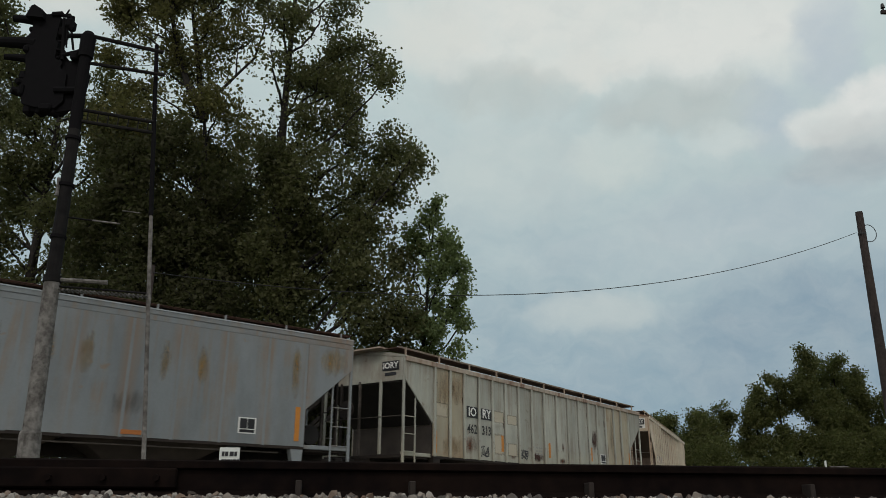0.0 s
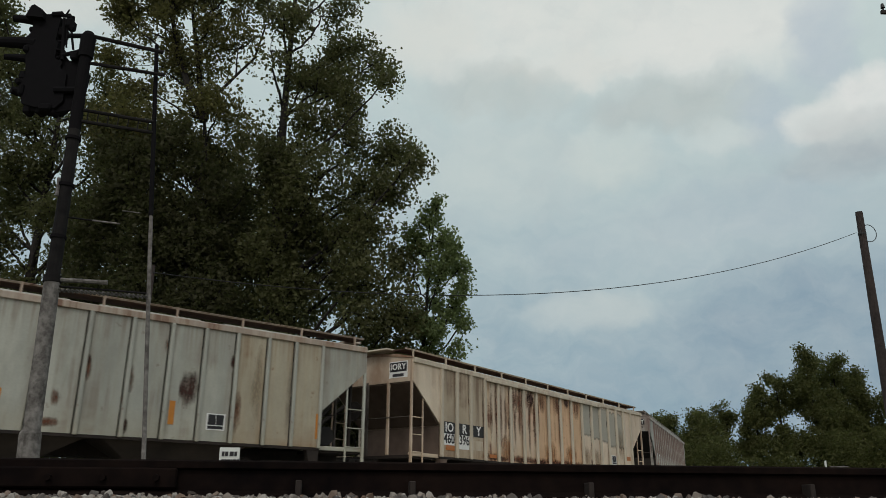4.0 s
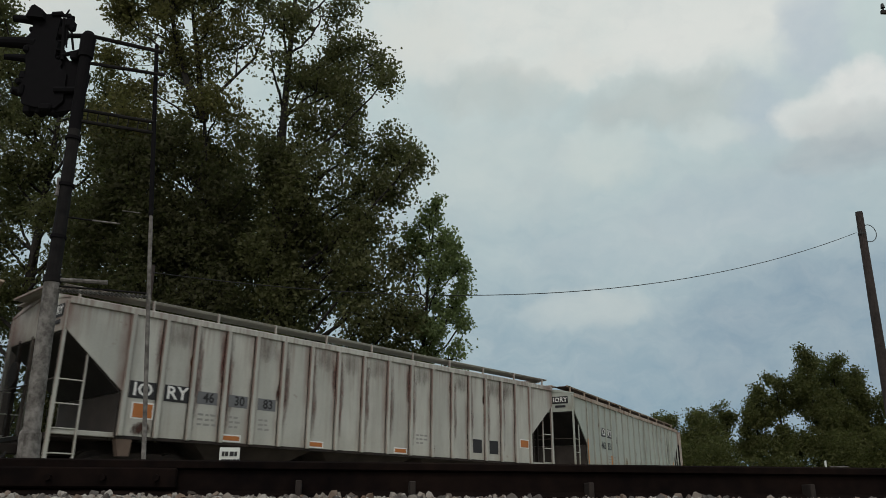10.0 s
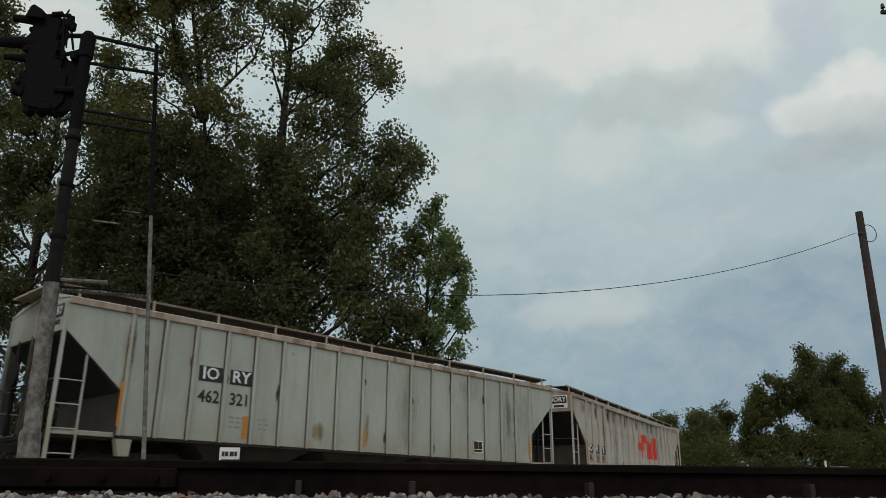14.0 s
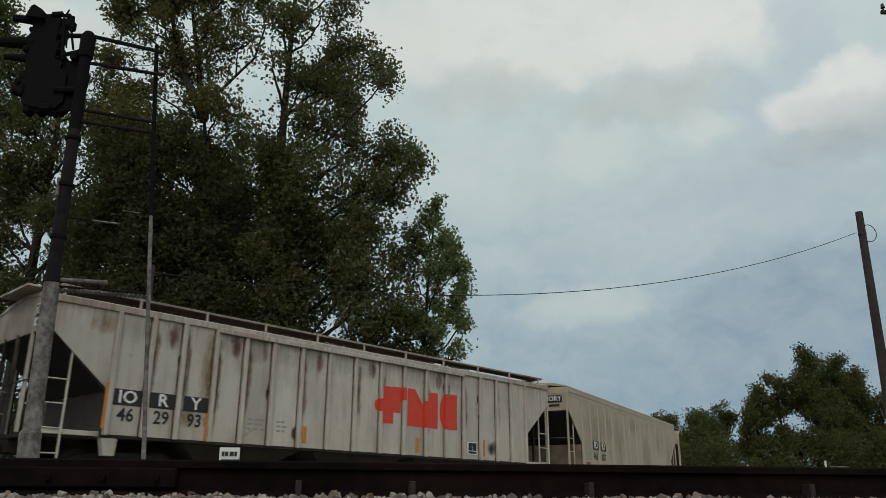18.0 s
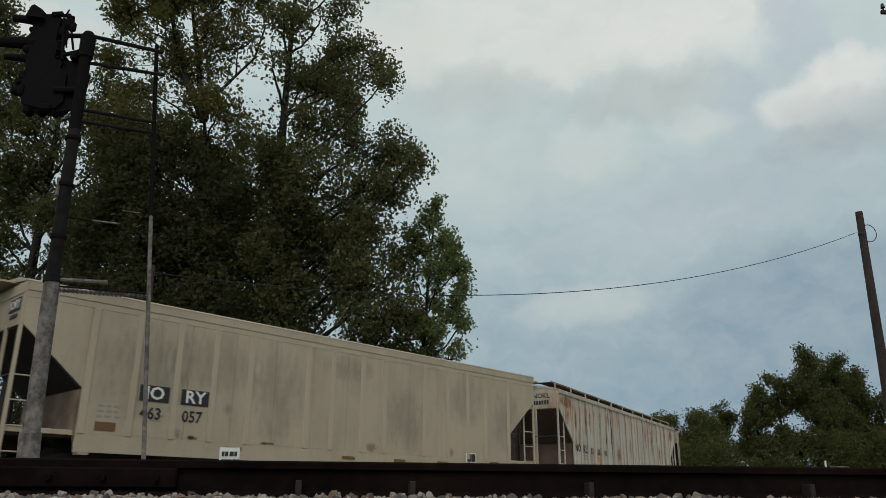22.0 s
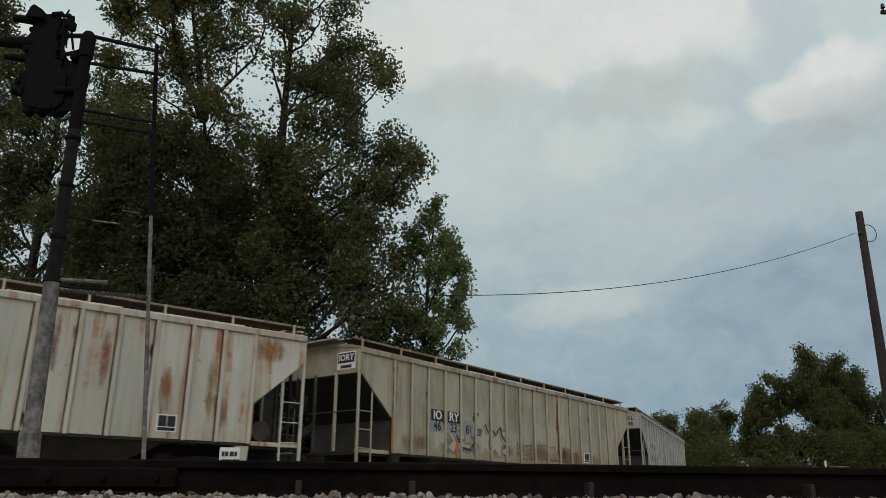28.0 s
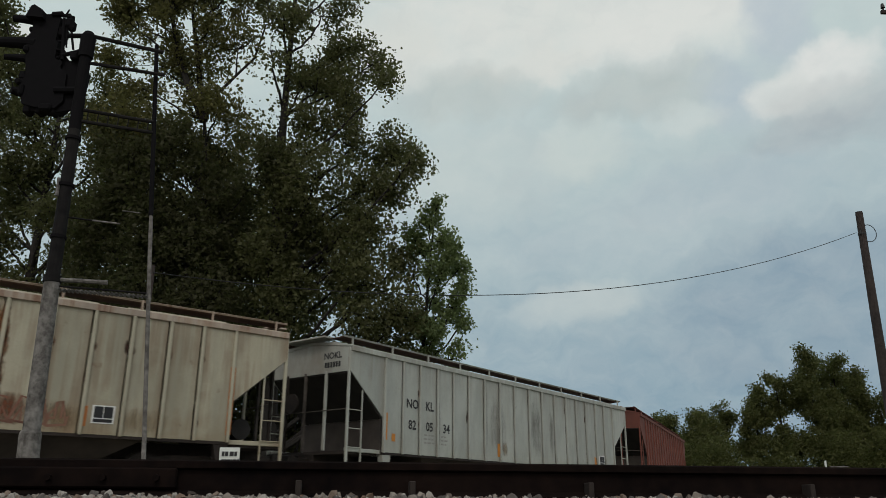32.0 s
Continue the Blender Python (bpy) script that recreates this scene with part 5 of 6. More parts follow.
    fine = noise_node(n, l, w, 0.33, 6.0, 0.6, (1.0, 1.5, 1.0))
    col = mix(n, l, ramp(n, l, fine, 0.35, 0.7, (0, 0, 0), (0.16,) * 3), col, (0.66, 0.69, 0.665))
    col = mix(n, l, ramp(n, l, noise_node(n, l, w, 0.2, 5.0, 0.6, (1.0, 1.4, 1.0)), 0.34, 0.5, (0.13,) * 3, (0, 0, 0)), col, (0.40, 0.455, 0.48))
    em = n.new("ShaderNodeEmission")
    l.new(col, em.inputs["Color"])
    l.new(em.outputs[0], n["Material Output"].inputs["Surface"])
    return tagged(part("backdrop_sky", bm, m), "overcast sky with slowly drifting grey and white clouds", "sky", kind="structure")


SKY = sky_dome()


# ---- trees ----
def leaf_cloud(name, spots, per, size, material, parent, rnd, flat=0.85):
    """Many small leaves round the given spots (x, y, z, spread)."""
    sp = np.array(spots, float)
    n = len(sp) * per
    c = np.repeat(sp, per, axis=0)
    d = np.clip(rnd.normal(size=(n, 3)), -1.55, 1.55) * c[:, 3][:, None]
    d[:, 2] *= flat
    mid = c[:, :3] + d
    a = rnd.normal(size=(n, 3))
    a /= np.linalg.norm(a, axis=1)[:, None]
    b = np.cross(a, rnd.normal(size=(n, 3)))
    b /= np.linalg.norm(b, axis=1)[:, None]
    k = (size * (0.6 + 0.8 * rnd.random(n)))[:, None]
    v = np.stack([mid - a * k * 0.55, mid + b * k * 0.42 - a * k * 0.1, mid + a * k * 0.6, mid - b * k * 0.42 - a * k * 0.1], 1).reshape(-1, 3)
    me = bpy.data.meshes.new(name)
    me.vertices.add(4 * n)
    me.vertices.foreach_set("co", v.ravel())
    me.loops.add(4 * n)
    me.loops.foreach_set("vertex_index", np.arange(4 * n))
    me.polygons.add(n)
    me.polygons.foreach_set("loop_start", np.arange(n) * 4)
    me.update(calc_edges=True)
    me.materials.append(material)
    ob = new(name, me)
    ob.parent = parent
    return tagged(ob, kind="stuff")


def limb(bm, a, b, r0, r1, rnd, bend=0.12, steps=4, seg=6):
    """A crooked tapering branch; returns the points along it."""
    a, b = Vector(a), Vector(b)
    side = Vector(rnd.normal(size=3)) * (b - a).length * bend
    last, lr = a, r0
    out = [a]
    for i in range(1, steps + 1):
        f = i / steps
        p = a.lerp(b, f) + side * math.sin(f * math.pi)
        r = r0 + (r1 - r0) * f
        tube(bm, last, p, lr, r, seg)
        last, lr = p, r
        out.append(p)
    return out


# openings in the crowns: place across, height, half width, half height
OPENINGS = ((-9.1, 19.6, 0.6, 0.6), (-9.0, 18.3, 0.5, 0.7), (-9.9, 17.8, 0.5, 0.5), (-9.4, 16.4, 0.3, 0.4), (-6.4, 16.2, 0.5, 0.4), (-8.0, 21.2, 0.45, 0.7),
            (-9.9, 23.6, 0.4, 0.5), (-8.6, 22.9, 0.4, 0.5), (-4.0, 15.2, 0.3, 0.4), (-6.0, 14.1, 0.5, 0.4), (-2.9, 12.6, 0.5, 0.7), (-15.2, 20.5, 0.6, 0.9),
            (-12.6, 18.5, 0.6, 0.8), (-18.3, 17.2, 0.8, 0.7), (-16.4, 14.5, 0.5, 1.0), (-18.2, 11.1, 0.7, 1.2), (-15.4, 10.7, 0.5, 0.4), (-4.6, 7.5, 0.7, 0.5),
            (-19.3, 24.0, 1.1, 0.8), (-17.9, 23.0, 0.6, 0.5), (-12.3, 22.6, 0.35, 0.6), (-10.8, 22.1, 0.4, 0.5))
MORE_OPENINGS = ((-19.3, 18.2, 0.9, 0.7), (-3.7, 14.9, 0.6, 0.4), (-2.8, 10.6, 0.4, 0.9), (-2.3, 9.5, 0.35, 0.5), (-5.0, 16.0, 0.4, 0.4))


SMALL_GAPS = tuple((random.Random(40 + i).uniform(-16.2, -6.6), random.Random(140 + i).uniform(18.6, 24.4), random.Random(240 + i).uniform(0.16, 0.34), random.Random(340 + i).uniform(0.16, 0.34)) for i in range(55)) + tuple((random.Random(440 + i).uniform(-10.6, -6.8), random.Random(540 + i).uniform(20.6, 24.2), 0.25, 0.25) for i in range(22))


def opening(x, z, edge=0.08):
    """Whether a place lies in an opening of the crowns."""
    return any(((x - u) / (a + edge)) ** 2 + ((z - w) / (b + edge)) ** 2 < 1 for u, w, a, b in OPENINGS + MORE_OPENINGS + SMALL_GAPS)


def tree(name, label, base, top, girth, clumps, leaves, size, material, seed, spray=11, loose=0.23, puff=1.15, lower=0.9, airy=True, gaps=-0.35, air=0.46, forks=(), fray=1.0):
    """Trunk, an upswept limb to each clump (x, y, z, radius), twigs, and sprays of leaves that thin out towards the rim."""
    rnd = np.random.default_rng(seed)
    thing = tagged(new(name), label, "tree", "trees behind the tracks")
    base, top = Vector(base), Vector(top)
    trunk = bmesh.new()
    stem = limb(trunk, base, top, girth, girth * 0.22, rnd, 0.012, 9, 10)
    part("trunk", trunk, M_BARK, thing)
    for line, r0, r1 in forks:
        bm = bmesh.new()
        for i, (a, b) in enumerate(zip(line, line[1:])):
            n = len(line) - 1
            tube(bm, a, b, r0 + (r1 - r0) * i / n, r0 + (r1 - r0) * (i + 1) / n, 9)
        part("branch", bm, M_BARK, thing)
    total = sum(r * r for x, y, z, r in clumps)
    sprays = leaves / spray
    spots = []
    for x, y, z, r in clumps:
        c = Vector((x, y, z))
        grown = [stem[i].lerp(stem[i + 1], q / 3) for i in range(2, len(stem) - 1) for q in range(3)]
        for line, _, _ in forks:
            grown += [Vector(a).lerp(Vector(b), q / 3) for a, b in zip(line, line[1:]) for q in range(3)]
        f = min(0.95, max(0.08, (z - base.z - (c - base).xy.length * lower - r * 0.5) / (top.z - base.z)))
        u = f * (len(stem) - 1)
        i = min(int(u), len(stem) - 2)
        start = stem[i].lerp(stem[i + 1], u - i)
        if forks:
            start = min(grown, key=lambda p: (p - c).length + 3.0 * max(0.0, p.z + 0.9 + 0.5 * (p - c).xy.length - c.z))
        knee = start.lerp(c, 0.55) + Vector(((c.x - start.x) * 0.12, (c.y - start.y) * 0.12, -0.10 * (c.z - start.z)))
        knee += Vector(rnd.normal(size=3)) * 0.15
        bm = bmesh.new()
        pts, last, lr = [], start, 0.055 if forks else max(0.03, girth * 0.36 * (1 - f * 0.6))
        r0, thin = lr, 0.018 if forks else 0.03
        for q in range(1, 8):
            g = q / 7
            p = start * (1 - g) ** 2 + knee * 2 * g * (1 - g) + c * g * g + Vector(rnd.normal(size=3)) * 0.03
            w = r0 + (thin - r0) * g
            tube(bm, last, p, lr, w, 6)
            last, lr = p, w
            pts.append(p)
        count = max(6, int(sprays * r * r / total))
        for k in range(count):
            d = Vector(rnd.normal(size=3))
            d.normalize()
            e = c + d * r * puff * rnd.random() ** 0.5
            open_at = -0.42 + air * min(1.0, max(0.0, (e.z - 7.5) / 14.0)) if airy and gaps == -0.35 else gaps
            if noise.noise(Vector((e.x * 0.75 * fray + seed, e.y * 0.22, e.z * 0.75 * fray))) < open_at - rnd.random() * 0.06:
                continue
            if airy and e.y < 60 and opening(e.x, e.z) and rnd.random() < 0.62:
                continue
            if k % 7 == 0:
                near = min(pts, key=lambda p: (p - e).length + 0.4 * max(0.0, p.z - e.z))
                limb(bm, near, e, 0.02, 0.007, rnd, 0.10, 3, 4)
            spots.append((e.x, e.y, e.z, loose * rnd.uniform(0.6, 1.4)))
        part("branch", bm, M_BARK, thing)
    leaf_cloud("crown", spots, spray, size, material, thing, rnd)
    return thing


tree("cottonwood_tree", "tall dark green cottonwood with gaps in its crown", (-6.9, 32.2, 0), (-7.3, 32, 25), 0.36,
     [(-7.5, 30.5, 22.1, 1.8), (-5.9, 31.5, 22.5, 1.5), (-5.1, 32.5, 21.3, 1.4), (-3.7, 33.5, 21.1, 1.2), (-2.9, 31.0, 18.5, 0.8), (-4.4, 32.0, 18.4, 1.5), (-6.2, 33.0, 20.3, 1.4),
      (-7.9, 30.5, 19.9, 1.2), (-6.3, 31.5, 16.7, 1.2), (-4.3, 32.5, 16.1, 1.5), (-2.5, 33.5, 16.1, 1.3), (-1.5, 31.0, 14.6, 0.8), (-2.4, 32.0, 13.6, 1.0), (-3.8, 33.0, 14.3, 1.5),
      (-5.5, 30.5, 13.5, 1.5), (-3.3, 31.5, 11.8, 1.2), (-4.7, 32.5, 11.6, 1.8), (-6.9, 33.5, 11.7, 1.8), (-3.4, 31.0, 9.6, 1.4), (-6.4, 32.0, 9.4, 1.1), (-4.5, 33.2, 9.9, 0.9), (-3.9, 33.4, 8.9, 0.6), (-2.1, 33.0, 10.5, 1.0),
      (-3.3, 30.5, 7.3, 0.9), (-2.0, 31.5, 7.8, 1.2), (-7.1, 32.5, 26.2, 2.3), (-5.4, 32.0, 24.6, 1.6), (-8.9, 32.0, 24.2, 1.3), (-6.0, 31.8, 18.6, 1.0), (-2.9, 32.4, 6.0, 1.2), (-1.6, 32.4, 6.2, 0.9)] + [(-7.0 + 0.5 * math.sin(i * 2.3), 31.3, 6.5 + i * 2.0, 1.15 if i < 6 else 0.7) for i in range(9)],
     108000, 0.14, M_LEAF_BIG, 5, air=0.46)
FORKS = ((((-11.3, 32.5, 17.4), (-12.2, 32.4, 19.2), (-12.95, 32.5, 21.0), (-13.4, 32.5, 22.9), (-13.6, 32.6, 25.0)), 0.2, 0.07), (((-11.3, 32.5, 17.4), (-11.75, 32.7, 19.4), (-12.1, 32.6, 21.4), (-12.5, 32.5, 23.5), (-12.6, 32.4, 25.5)), 0.17, 0.05), (((-11.3, 32.5, 17.4), (-10.7, 32.3, 18.8), (-9.97, 32.4, 19.8), (-9.2, 32.5, 20.8), (-8.8, 32.6, 22.8)), 0.09, 0.04))
tree("cottonwood_tree", "tall olive-green tree forking into thin upper branches", (-9.6, 32.6, 0), (-11.32, 32.5, 17.6), 0.34,
     [(-13.2, 31.5, 22.8, 1.6), (-11.4, 32.5, 23.2, 1.7), (-16.0, 33.5, 23.9, 1.2), (-9.9, 32.0, 20.9, 1.2), (-12.2, 33.0, 21.2, 1.6), (-14.5, 34.0, 21.5, 1.3),
      (-10.3, 31.5, 17.6, 1.1), (-12.3, 32.5, 18.7, 1.1), (-15.2, 33.5, 19.6, 1.1), (-9.7, 34.5, 18.0, 0.9), (-14.8, 32.0, 16.7, 1.4), (-12.9, 33.0, 16.0, 1.6), (-10.8, 34.0, 15.9, 1.6), (-12.7, 31.5, 25.4, 2.2), (-10.4, 32.2, 24.9, 1.6), (-15.2, 32.6, 25.8, 1.6), (-16.3, 33.5, 23.8, 0.8), (-15.3, 33.5, 24.3, 1.1), (-14.1, 33.2, 24.4, 1.1), (-16.7, 33.5, 21.3, 0.8), (-14.2, 33.3, 22.7, 0.9)],
     92000, 0.14, M_LEAF_OLIVE, 6, lower=1.5, air=0.42, forks=FORKS)
# low clumps of the olive tree, split off to take the shade-dark leaf colour
tree("maple_tree", "dense lower crown on its own trunk, leaves coloured dark for shade", (-11.2, 31.8, 0), (-11.0, 32, 15), 0.2,
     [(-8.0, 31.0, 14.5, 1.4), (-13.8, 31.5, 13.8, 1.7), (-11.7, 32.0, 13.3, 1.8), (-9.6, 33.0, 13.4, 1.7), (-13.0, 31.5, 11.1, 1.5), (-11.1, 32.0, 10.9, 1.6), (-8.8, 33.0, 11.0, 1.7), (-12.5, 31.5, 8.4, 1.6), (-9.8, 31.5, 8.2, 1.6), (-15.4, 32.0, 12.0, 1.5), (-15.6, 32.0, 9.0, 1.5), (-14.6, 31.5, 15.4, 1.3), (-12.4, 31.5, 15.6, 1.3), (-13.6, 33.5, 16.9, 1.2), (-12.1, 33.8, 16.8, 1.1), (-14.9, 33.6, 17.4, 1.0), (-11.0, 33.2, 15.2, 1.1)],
     64000, 0.15, M_LEAF_SHADE, 16)
tree("cottonwood_tree", "dark leafy tree behind the signal", (-19.0, 33.8, 0), (-19.0, 34, 20), 0.36,
     [(-21.1, 32.5, 20.2, 1.1), (-19.9, 33.5, 17.7, 1.2), (-21.7, 34.5, 18.9, 1.1), (-19.5, 35.5, 18.1, 1.2), (-20.3, 33.0, 15.4, 1.2), (-19.2, 34.0, 15.6, 1.1), (-20.8, 35.0, 13.9, 1.4),
      (-17.8, 32.5, 12.6, 1.0), (-16.7, 33.5, 12.8, 1.2), (-16.8, 34.5, 16.1, 1.1), (-16.9, 35.5, 12.0, 1.2), (-17.4, 33.0, 10.9, 0.8), (-20.5, 34.0, 12.1, 0.8), (-21.8, 34.2, 10.6, 1.2), (-22.4, 34.0, 22.4, 1.0), (-23.4, 34.5, 20.8, 1.2), (-22.6, 34.3, 18.0, 1.1), (-23.0, 34.5, 15.6, 1.1), (-22.6, 34.6, 12.6, 1.0), (-19.4, 34.0, 9.6, 1.1), (-21.0, 34.4, 8.6, 1.2), (-17.3, 35.0, 20.5, 1.0), (-16.7, 32.5, 17.5, 0.9), (-22.4, 33.5, 23.6, 1.0), (-21.7, 33.5, 21.2, 1.0), (-23.0, 33.8, 24.6, 0.9)],
     54000, 0.14, M_LEAF_BIG, 7, air=0.4)
tree("young_tree", "broad light green young tree with a pointed top", (-0.7, 33.0, 0), (-0.4, 32.6, 12.6), 0.15,
     [(-0.25, 32.2, 13.1, 0.4), (-0.6, 32.5, 12.3, 0.65), (0.1, 33.2, 12.1, 0.5), (-1.4, 33.0, 11.9, 0.5), (0.2, 32.0, 11.1, 0.75), (-1.0, 33.0, 11.0, 0.8), (0.8, 33.4, 10.5, 0.6), (-1.3, 32.6, 9.9, 0.7), (0.0, 31.8, 9.9, 0.9),
      (0.75, 32.6, 9.3, 0.65), (-0.9, 33.5, 8.7, 0.9), (0.4, 32.5, 8.4, 0.8), (0.95, 33.0, 8.0, 0.45), (-0.4, 32.0, 7.4, 0.9), (0.85, 32.5, 7.1, 0.5), (0.3, 32.5, 6.4, 0.65), (-1.0, 32.5, 6.4, 0.8), (0.5, 33.0, 5.4, 0.6), (-0.3, 32.5, 5.2, 0.7), (-1.3, 33.5, 7.9, 0.7)],
     24000, 0.125, M_LEAF_LIGHT, 8, loose=0.15, puff=1.12, gaps=-0.04, fray=1.7)


def thicket(seed):
    """Dense undergrowth and saplings behind the train."""
    rnd = np.random.default_rng(seed)
    thing = tagged(new("undergrowth"), "dense undergrowth and saplings behind the train, leaves coloured dark for shade", "bushes", kind="stuff")
    spots = []
    for i in range(900):
        x = rnd.uniform(-19.5, -2.0)
        high = 14.5 if x < -8 else (9.5 if x < -5 else 6.5)
        z = 0.8 + rnd.random() * high
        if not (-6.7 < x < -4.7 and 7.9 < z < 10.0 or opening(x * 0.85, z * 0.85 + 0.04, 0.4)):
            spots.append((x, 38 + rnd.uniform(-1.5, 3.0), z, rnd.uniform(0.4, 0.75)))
    for i in range(260):
        x = rnd.uniform(-32, -17)
        z = rnd.random() ** 0.8 * 17
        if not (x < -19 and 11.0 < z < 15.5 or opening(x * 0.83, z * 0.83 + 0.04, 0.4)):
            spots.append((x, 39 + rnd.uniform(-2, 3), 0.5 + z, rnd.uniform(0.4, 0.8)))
    for i in range(70):
        spots.append((rnd.uniform(-2.5, 1.0), 40 + rnd.uniform(-2, 3), 0.3 + rnd.random() * 5.0, rnd.uniform(0.4, 0.7)))
    for i in range(330):
        spots.append((rnd.uniform(-34, 2.5), 44 + rnd.uniform(-1.5, 2.5), 0.2 + rnd.random() * 5.5, rnd.uniform(0.6, 0.95)))
    # this leaf colour already holds the shade inside the growth
    leaf_cloud("foliage", spots, 150, 0.165, M_LEAF_SHADE, thing, rnd)
    for i in range(30):
        stem = bmesh.new()
        x = rnd.uniform(-26, -1.5)
        limb(stem, (x, 36, -0.1), (x + rnd.uniform(-1, 1), 36.5, rnd.uniform(4, 9)), 0.09, 0.02, rnd, 0.06, 3, 5)
        part("stem", stem, M_BARK, thing)


thicket(11)


def far_gap(x, z):
    """Whether a place lies where sky shows through the distant trees."""
    return any(((x - u) / a) ** 2 + ((z - w) / b) ** 2 < 1 for u, w, a, b in ((41.6, 9.6, 1.2, 2.1), (49.3, 10.8, 0.7, 1.2)))


def far_tree(x, y, h, w, seed, gaps=-0.35):
    rnd = np.random.default_rng(seed)
    cl = []
    for i in range(26):
        f = i / 25
        z = h * (0.10 + 0.85 * f)
        r = w * (0.12 + 0.08 * math.sin(f * 2.6 + 0.4))
        spot = (x + rnd.uniform(-1, 1) * w * 0.46 * (1.15 - f * 0.85), y + rnd.uniform(-1, 1) * w * 0.3, z, r)
        if not far_gap(spot[0], z):
            cl.append(spot)
    return tree("tree", "distant rounded green tree at the edge of the line", (x, y, -0.1), (x, y, h * 0.9), 0.25, cl, 30000, 0.27, M_LEAF_FAR, seed, 10, 0.42, 1.2, airy=False, gaps=gaps)


for x, y, h, w, sd in ((25.5, 117, 10.8, 7, 29), (31.5, 113, 12.6, 8, 21), (37, 112, 13.4, 8, 22), (40.6, 112, 14.0, 7.0, 23), (43.9, 110, 16.8, 5.4, 30), (47.5, 110, 19.0, 5.2, 32), (51.4, 108, 21.8, 7.0, 24), (55.9, 110, 21.6, 7.5, 25), (59.9, 112, 19.6, 7, 26), (64.5, 108, 17.8, 9, 27), (72, 110, 18, 10, 28)):
    far_tree(x, y, h, w, sd, -0.02 if sd in (23, 30, 32) else -0.3)


def far_scrub(seed):
    rnd = np.random.default_rng(seed)
    thing = tagged(new("scrub"), "low green scrub under the distant trees", "bushes", kind="stuff")
    spots = [(rnd.uniform(18, 82), rnd.uniform(102, 112), rnd.uniform(0.3, 9.0), rnd.uniform(0.9, 1.6)) for _ in range(420)]
    spots = [q for q in spots if not (39.5 < q[0] < 45.5 and q[2] > 6.0 or far_gap(q[0], q[2]))]
    leaf_cloud("foliage", spots, 230, 0.27, M_LEAF_FAR, thing, rnd)


far_scrub(31)


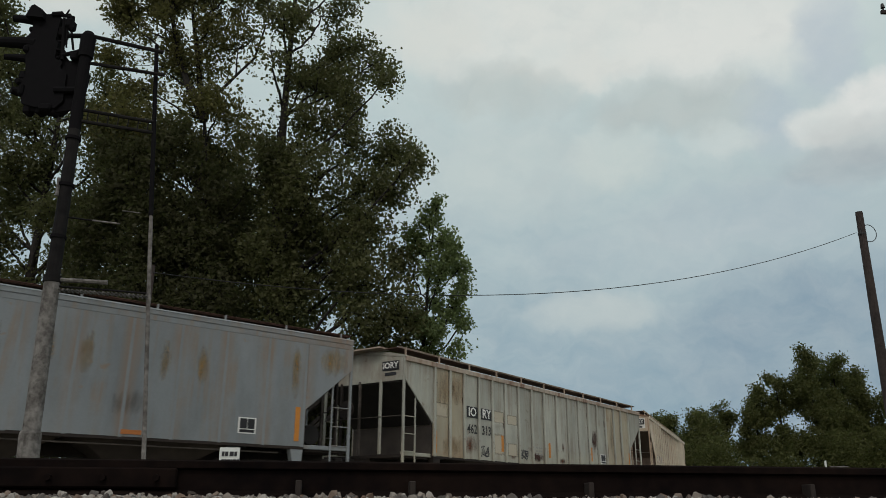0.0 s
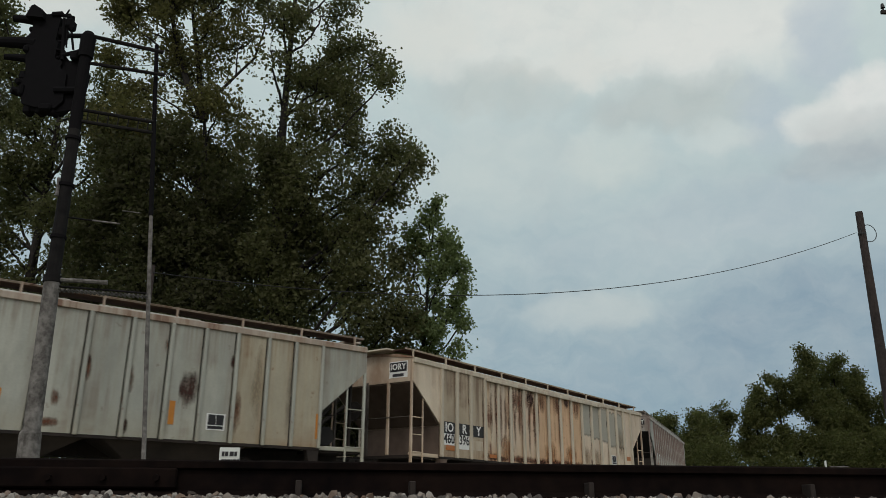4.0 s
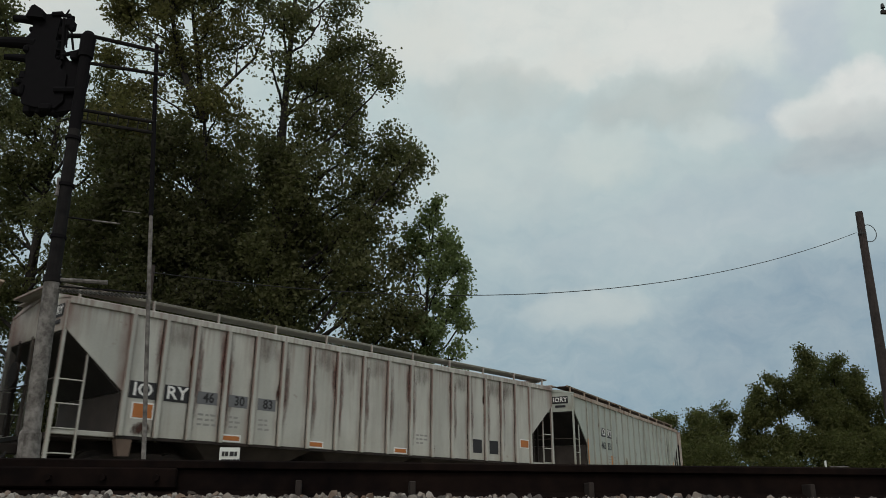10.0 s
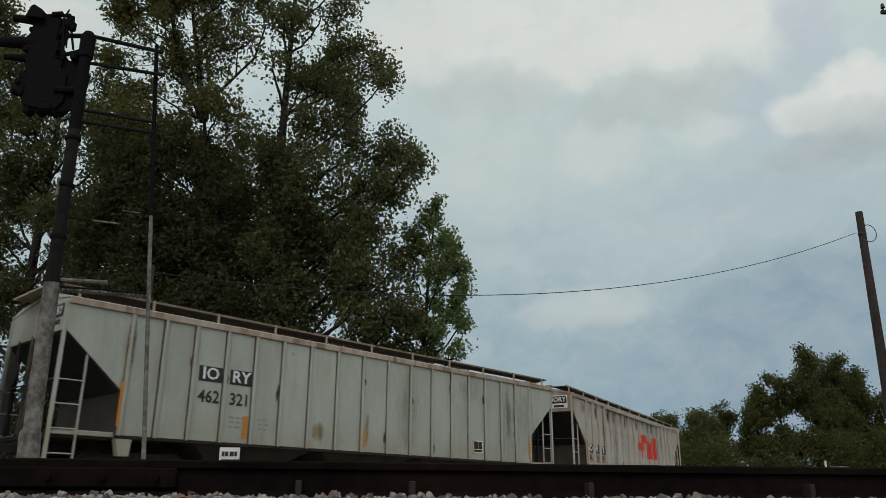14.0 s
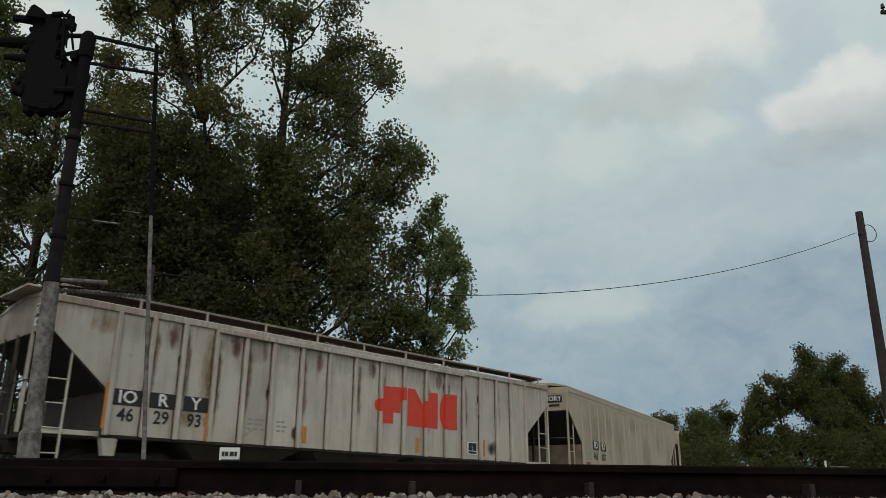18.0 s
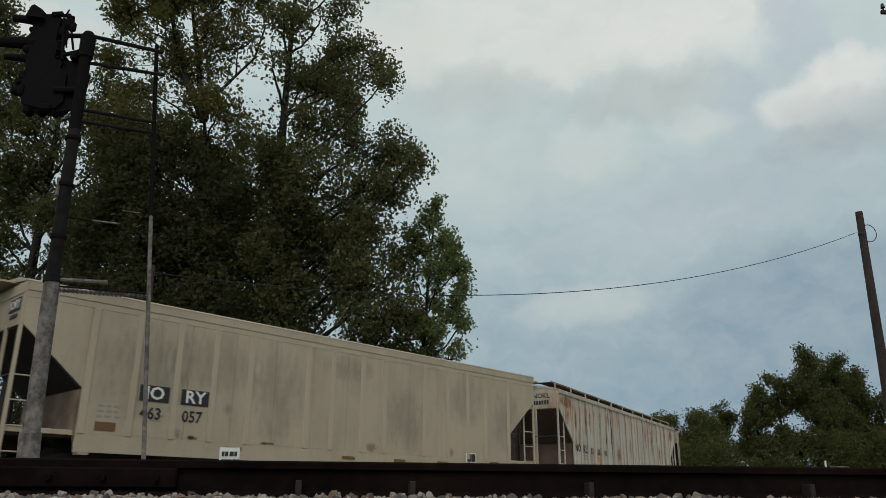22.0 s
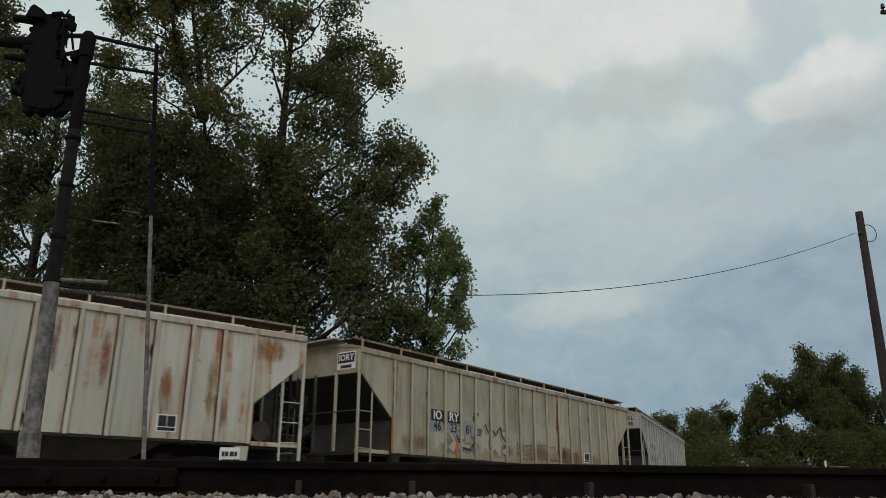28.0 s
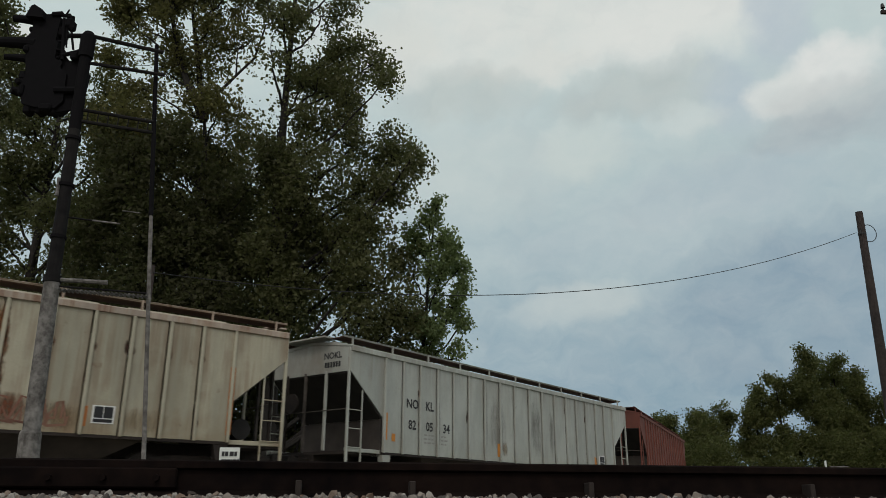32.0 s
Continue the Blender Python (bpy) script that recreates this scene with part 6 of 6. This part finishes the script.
# ---- signal mast ----
def signal():
    s = tagged(new("signal_mast"), "grey steel railway signal mast with black head and ladder frame", "railway signal")
    d = 11.0
    part("base_casing", tube(tubed((-5.665, d, -0.1), (-5.75, d, 1.17), 0.148, 0.145, 16), (-5.75, d, 1.17), (-5.752, d, 1.215), 0.145, 0.122, 16), M_MAST, s)
    part("lower_tube", tubed((-5.742, d, 1.2), (-5.81, d, 3.40), 0.117, 0.112, 16), M_MAST, s)
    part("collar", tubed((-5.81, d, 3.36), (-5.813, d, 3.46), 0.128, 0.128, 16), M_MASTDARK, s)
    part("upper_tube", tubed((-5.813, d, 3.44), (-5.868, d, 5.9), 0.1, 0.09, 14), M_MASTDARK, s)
    part("top_tube", tubed((-5.868, d, 5.88), (-5.9, d, 7.4), 0.092, 0.088, 14), M_BLACK, s)
    part("tube_cap", tube(tubed((-5.893, d, 7.2), (-5.9, d, 7.6), 0.115, 0.12, 12), (-5.9, d, 7.6), (-5.903, d, 7.68), 0.12, 0.07, 12), M_BLACK, s)
    for z, w in ((4.05, 0.05), (4.9, 0.05), (5.7, 0.05)):
        part("pipe_clamp", tubed((-5.833 - (z - 4.0) * 0.019, d, z), (-5.833 - (z - 4.0) * 0.019, d, z + w), 0.118, 0.118, 12), M_BLACK, s)
    part("bare_patch", tubed((-5.925, d - 0.08, 4.72), (-5.935, d - 0.08, 5.02), 0.028, 0.028, 6), M_MAST, s, "bare grey metal strip")
    head = part("head_case", slab([(-6.9, 6.36), (-6.70, 6.30), (-6.36, 6.27), (-6.24, 6.4), (-6.26, 6.9), (-6.38, 7.02), (-6.36, 7.12), (-6.5, 7.2), (-6.49, 7.5), (-6.54, 7.55), (-6.52, 7.98), (-6.62, 8.06), (-6.8, 8.04), (-6.98, 7.95), (-6.96, 7.72), (-7.03, 7.6), (-6.98, 7.2), (-6.93, 6.9), (-6.97, 6.7)], d + 0.0, d + 0.3), M_BLACK, s, "black painted signal head")
    part("background_plate", slab([(-6.84, 6.26), (-6.4, 6.22), (-5.95, 6.30), (-5.9, 6.9), (-6.06, 7.2), (-6.28, 7.18), (-6.38, 7.3), (-6.86, 7.3)], d + 0.05, d + 0.08), M_BLACK, head)
    for z, x1, r in ((7.98, -7.32, 0.07), (7.53, -7.62, 0.095), (7.24, -7.34, 0.06), (6.8, -7.06, 0.055), (6.62, -7.12, 0.07)):
        part("visor", tube(tubed((-6.9, d + 0.1, z - 0.02), (-7.05, d + 0.08, z), r * 1.25, r * 1.15, 12), (-7.05, d + 0.08, z), (x1, d + 0.02, z - 0.01), r * 1.1, r * 0.8, 12), M_BLACK, head)
    part("top_cowl", slab([(-7.05, 7.93), (-6.98, 8.13), (-6.93, 8.15), (-6.78, 8.05), (-6.76, 7.9)], d - 0.12, d + 0.14), M_BLACK, head)
    part("vent_cap", tubed((-6.66, d, 8.03), (-6.5, d, 8.04), 0.05, 0.05, 8), M_BLACK, head)
    part("hook", tubed((-6.45, d, 8.0), (-6.4, d, 8.13), 0.02, 0.012, 6), M_BLACK, head)
    rods = (((-6.42, 8.03), (-6.2, 7.97), 0.03), ((-6.24, 7.98), (-6.19, 7.72), 0.028), ((-6.36, 7.96), (-6.27, 7.16), 0.03), ((-6.30, 7.9), (-6.24, 7.4), 0.016), ((-6.24, 7.62), (-5.98, 7.62), 0.04),
            ((-6.2, 7.7), (-6.12, 7.36), 0.02), ((-6.30, 7.24), (-5.96, 7.34), 0.035), ((-6.4, 7.52), (-6.3, 7.50), 0.02), ((-6.4, 7.36), (-6.3, 7.34), 0.02), ((-6.3, 6.6), (-5.9, 6.6), 0.06), ((-6.24, 7.78), (-6.16, 7.76), 0.045))
    for (x0, z0), (x1, z1), r in rods:
        part("bracket", tubed((x0, d, z0), (x1, d, z1), r, r, 8), M_BLACK, s)
    for x0, x1, z0, z1 in ((-6.42, -6.3, 7.78, 7.95), (-6.98, -6.9, 6.5, 6.7), (-6.6, -6.4, 6.22, 6.34), (-6.24, -6.12, 7.16, 7.3), (-7.04, -6.95, 7.3, 7.42)):
        part("fuse_box", boxed(x0, x1, d - 0.05, d + 0.15, z0, z1, 0.025), M_BLACK, head)
    lumps = random.Random(9)
    for i in range(16):
        x, z = (lumps.choice((-7.0, -6.5)), lumps.uniform(6.4, 7.9)) if i < 9 else (lumps.uniform(-6.9, -6.35), lumps.choice((6.28, 8.03)))
        w, h = lumps.uniform(0.03, 0.08), lumps.uniform(0.03, 0.1)
        part("hinge_lug", boxed(x - w, x + w, d + 0.02, d + 0.2, z - h, z + h, 0.02), M_BLACK, head)
    head.matrix_basis = pose(0.1, 0, 0)
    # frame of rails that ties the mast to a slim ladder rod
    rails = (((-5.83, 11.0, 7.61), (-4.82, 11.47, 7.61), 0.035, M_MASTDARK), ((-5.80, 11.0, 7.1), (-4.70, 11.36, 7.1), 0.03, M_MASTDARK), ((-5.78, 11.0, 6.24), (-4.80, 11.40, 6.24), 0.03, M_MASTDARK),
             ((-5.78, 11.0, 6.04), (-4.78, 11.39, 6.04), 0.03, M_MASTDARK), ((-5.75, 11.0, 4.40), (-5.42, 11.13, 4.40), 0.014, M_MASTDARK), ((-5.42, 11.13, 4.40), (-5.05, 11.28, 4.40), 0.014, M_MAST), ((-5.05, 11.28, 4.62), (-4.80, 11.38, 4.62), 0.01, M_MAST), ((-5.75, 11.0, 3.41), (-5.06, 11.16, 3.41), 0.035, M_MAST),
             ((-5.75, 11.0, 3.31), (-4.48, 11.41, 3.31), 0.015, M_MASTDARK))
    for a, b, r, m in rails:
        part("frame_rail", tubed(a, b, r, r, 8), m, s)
    for i in range(7):
        f = (i + 0.5) / 7
        x, y = -5.78 + 0.98 * f, 11.0 + 0.4 * f
        part("baluster", tubed((x, y, 6.05), (x, y, 6.23), 0.01, 0.01, 5), M_MASTDARK, s)
    for i in range(22):
        f = (i + 0.5) / 22
        x, y = -5.75 + 1.27 * f, 11.0 + 0.41 * f
        part("grating_bar", boxed(x - 0.01, x + 0.01, y - 0.10, y + 0.10, 3.24, 3.265), M_MAST, s)
    part("ladder_rod", tubed((-4.19, 11.4, -0.05), (-4.635, 11.4, 4.60), 0.034, 0.031, 10), M_MAST, s)
    part("upper_rod", tubed((-4.635, 11.4, 4.58), (-4.935, 11.43, 7.72), 0.037, 0.034, 10), M_BLACK, s)
    return s


signal()


# ---- pole, wire, sign, post ----
def wire_at(k):
    """A slack span from the far pole to a post beside the trees."""
    a, b = Vector((22.86, 40.0, 14.64)), Vector((-9.45, 24.0, 7.4))
    p = a.lerp(b, k)
    p.z -= 1.92 * 4 * k * (1 - k)
    return p


def pole():
    p = tagged(new("utility_pole"), "old dark wooden pole with a single slack wire", "utility pole")
    part("shaft", tube(tube(tubed((22.95, 40, -0.1), (23.02, 40, 6.3), 0.27, 0.25, 14), (23.02, 40, 6.3), (23.12, 40, 11.5), 0.25, 0.22, 14), (23.12, 40, 11.5), (23.2, 40, 15.85), 0.22, 0.19, 14), M_POLE, p)
    part("band", tubed((23.17, 40, 14.5), (23.175, 40, 14.62), 0.215, 0.215, 14), M_WIRE, p)
    bm = bmesh.new()
    last = None
    for i in range(13):
        a = math.pi * (1.05 - 1.7 * i / 12)
        q = Vector((23.45 + 0.42 * math.cos(a), 39.85, 14.55 + 0.5 * math.sin(a)))
        if last:
            tube(bm, last, q, 0.022, 0.022, 5)
        last = q
    part("wire_loop", bm, M_WIRE, p)
    part("insulator", tubed((22.98, 39.8, 14.5), (22.98, 39.8, 14.7), 0.05, 0.04, 8), M_WIRE, p)
    return p


def span_wire():
    bm = bmesh.new()
    pts = [wire_at(i / 48) for i in range(49)]
    for a, b in zip(pts, pts[1:]):
        tube(bm, a, b, 0.017, 0.017, 5)
    return tagged(part("overhead_wire", bm, M_WIRE), "thin dark slack wire between the poles", "wire")


def wire_post():
    p = tagged(new("wire_post"), "slim weathered wooden post holding the wire's end", "pole")
    part("shaft", tubed((-9.45, 24.06, -0.1), (-9.5, 24.06, 7.65), 0.10, 0.08, 10), M_POLE, p)
    part("hook", tubed((-9.5, 24.06, 7.4), (-9.45, 24.0, 7.4), 0.03, 0.03, 6), M_WIRE, p)
    return p


def small_sign():
    p = tagged(new("trackside_sign"), "small white trackside sign with black marks", "sign")
    part("stake", boxed(-2.43, -2.38, 9.012, 9.04, -0.1, 0.82, 0.005), M_POLE, p)
    part("plate", boxed(-2.525, -2.295, 8.995, 9.008, 0.60, 0.86, 0.004), M_WHITE, p)
    for z0, z1, row in ((0.765, 0.815, (0.03, 0.035, 0.0, 0.045, 0.03)), (0.685, 0.73, (0.028, 0.024, 0.03, 0.02, 0.032, 0.026))):
        x = -2.495
        for w in row:
            if w:
                part("mark", boxed(x, x + w, 8.988, 8.994, z0, z1), M_INK, p)
            x += w + 0.008
    return p


def marker_post():
    p = tagged(new("marker_post"), "slim white marker post beyond the rails", "post")
    part("shaft", boxed(14.41, 14.475, 29.96, 30.02, -0.1, 1.9, 0.01), M_WHITE, p)
    part("arm", boxed(14.6, 15.3, 29.96, 30.0, 1.66, 1.70), M_MAST, p)
    part("arm_stay", boxed(15.0, 15.05, 29.96, 30.0, -0.1, 1.67), M_MAST, p)
    return p


def near_pole():
    p = tagged(new("utility_pole"), "wooden pole with a crossarm beside the camera's field", "utility pole")
    part("shaft", tubed((18.75, 25, -0.1), (18.75, 25, 19.6), 0.2, 0.15, 12), M_POLE, p)
    part("crossarm", boxed(16.72, 20.7, 24.94, 25.06, 18.14, 18.28, 0.01), M_POLE, p)
    for x in (16.82, 17.8, 19.7, 20.6):
        part("insulator", tube(tubed((x, 25, 18.28), (x, 25, 18.44), 0.03, 0.03, 8), (x, 25, 18.4), (x, 25, 18.58), 0.08, 0.05, 8), M_WIRE, p)
    part("arm_brace", tubed((16.95, 25, 18.14), (18.7, 25, 17.4), 0.02, 0.02, 6), M_WIRE, p)
    return p


for build in (near_pole, pole, span_wire, wire_post, small_sign, marker_post):
    build()


def motions():
    """All that moves: the train's cars, their wheels, the clouds."""
    times = [i * 0.5 for i in range(65)]
    for car, s in CARS:
        rows = []
        for t in times:
            at = s - run(t)
            xa, ya, _ = track_at(at - TRUCK)
            xb, yb, _ = track_at(at + TRUCK)
            rows.append((t, pose((xa + xb) / 2, (ya + yb) / 2, RAIL_TOP, 0, 0, math.degrees(math.atan2(yb - ya, xb - xa)))))
        walk(car, rows)
    step = 0.125
    for w, x in WHEELS:
        walk(w, [(i * step, pose(x, 0, AXLE_R, 0, -math.degrees((run(i * step) - run(0)) / AXLE_R), 0)) for i in range(257)])
    axis = Vector((-0.090, -0.992, -0.083))
    walk(SKY, [(t, Matrix.Translation(EYE) @ Matrix.Rotation(radians(6.65 * (t - 16) / 32), 4, axis)) for t in (0.0, 8.0, 16.0, 24.0, 32.0)])


motions()
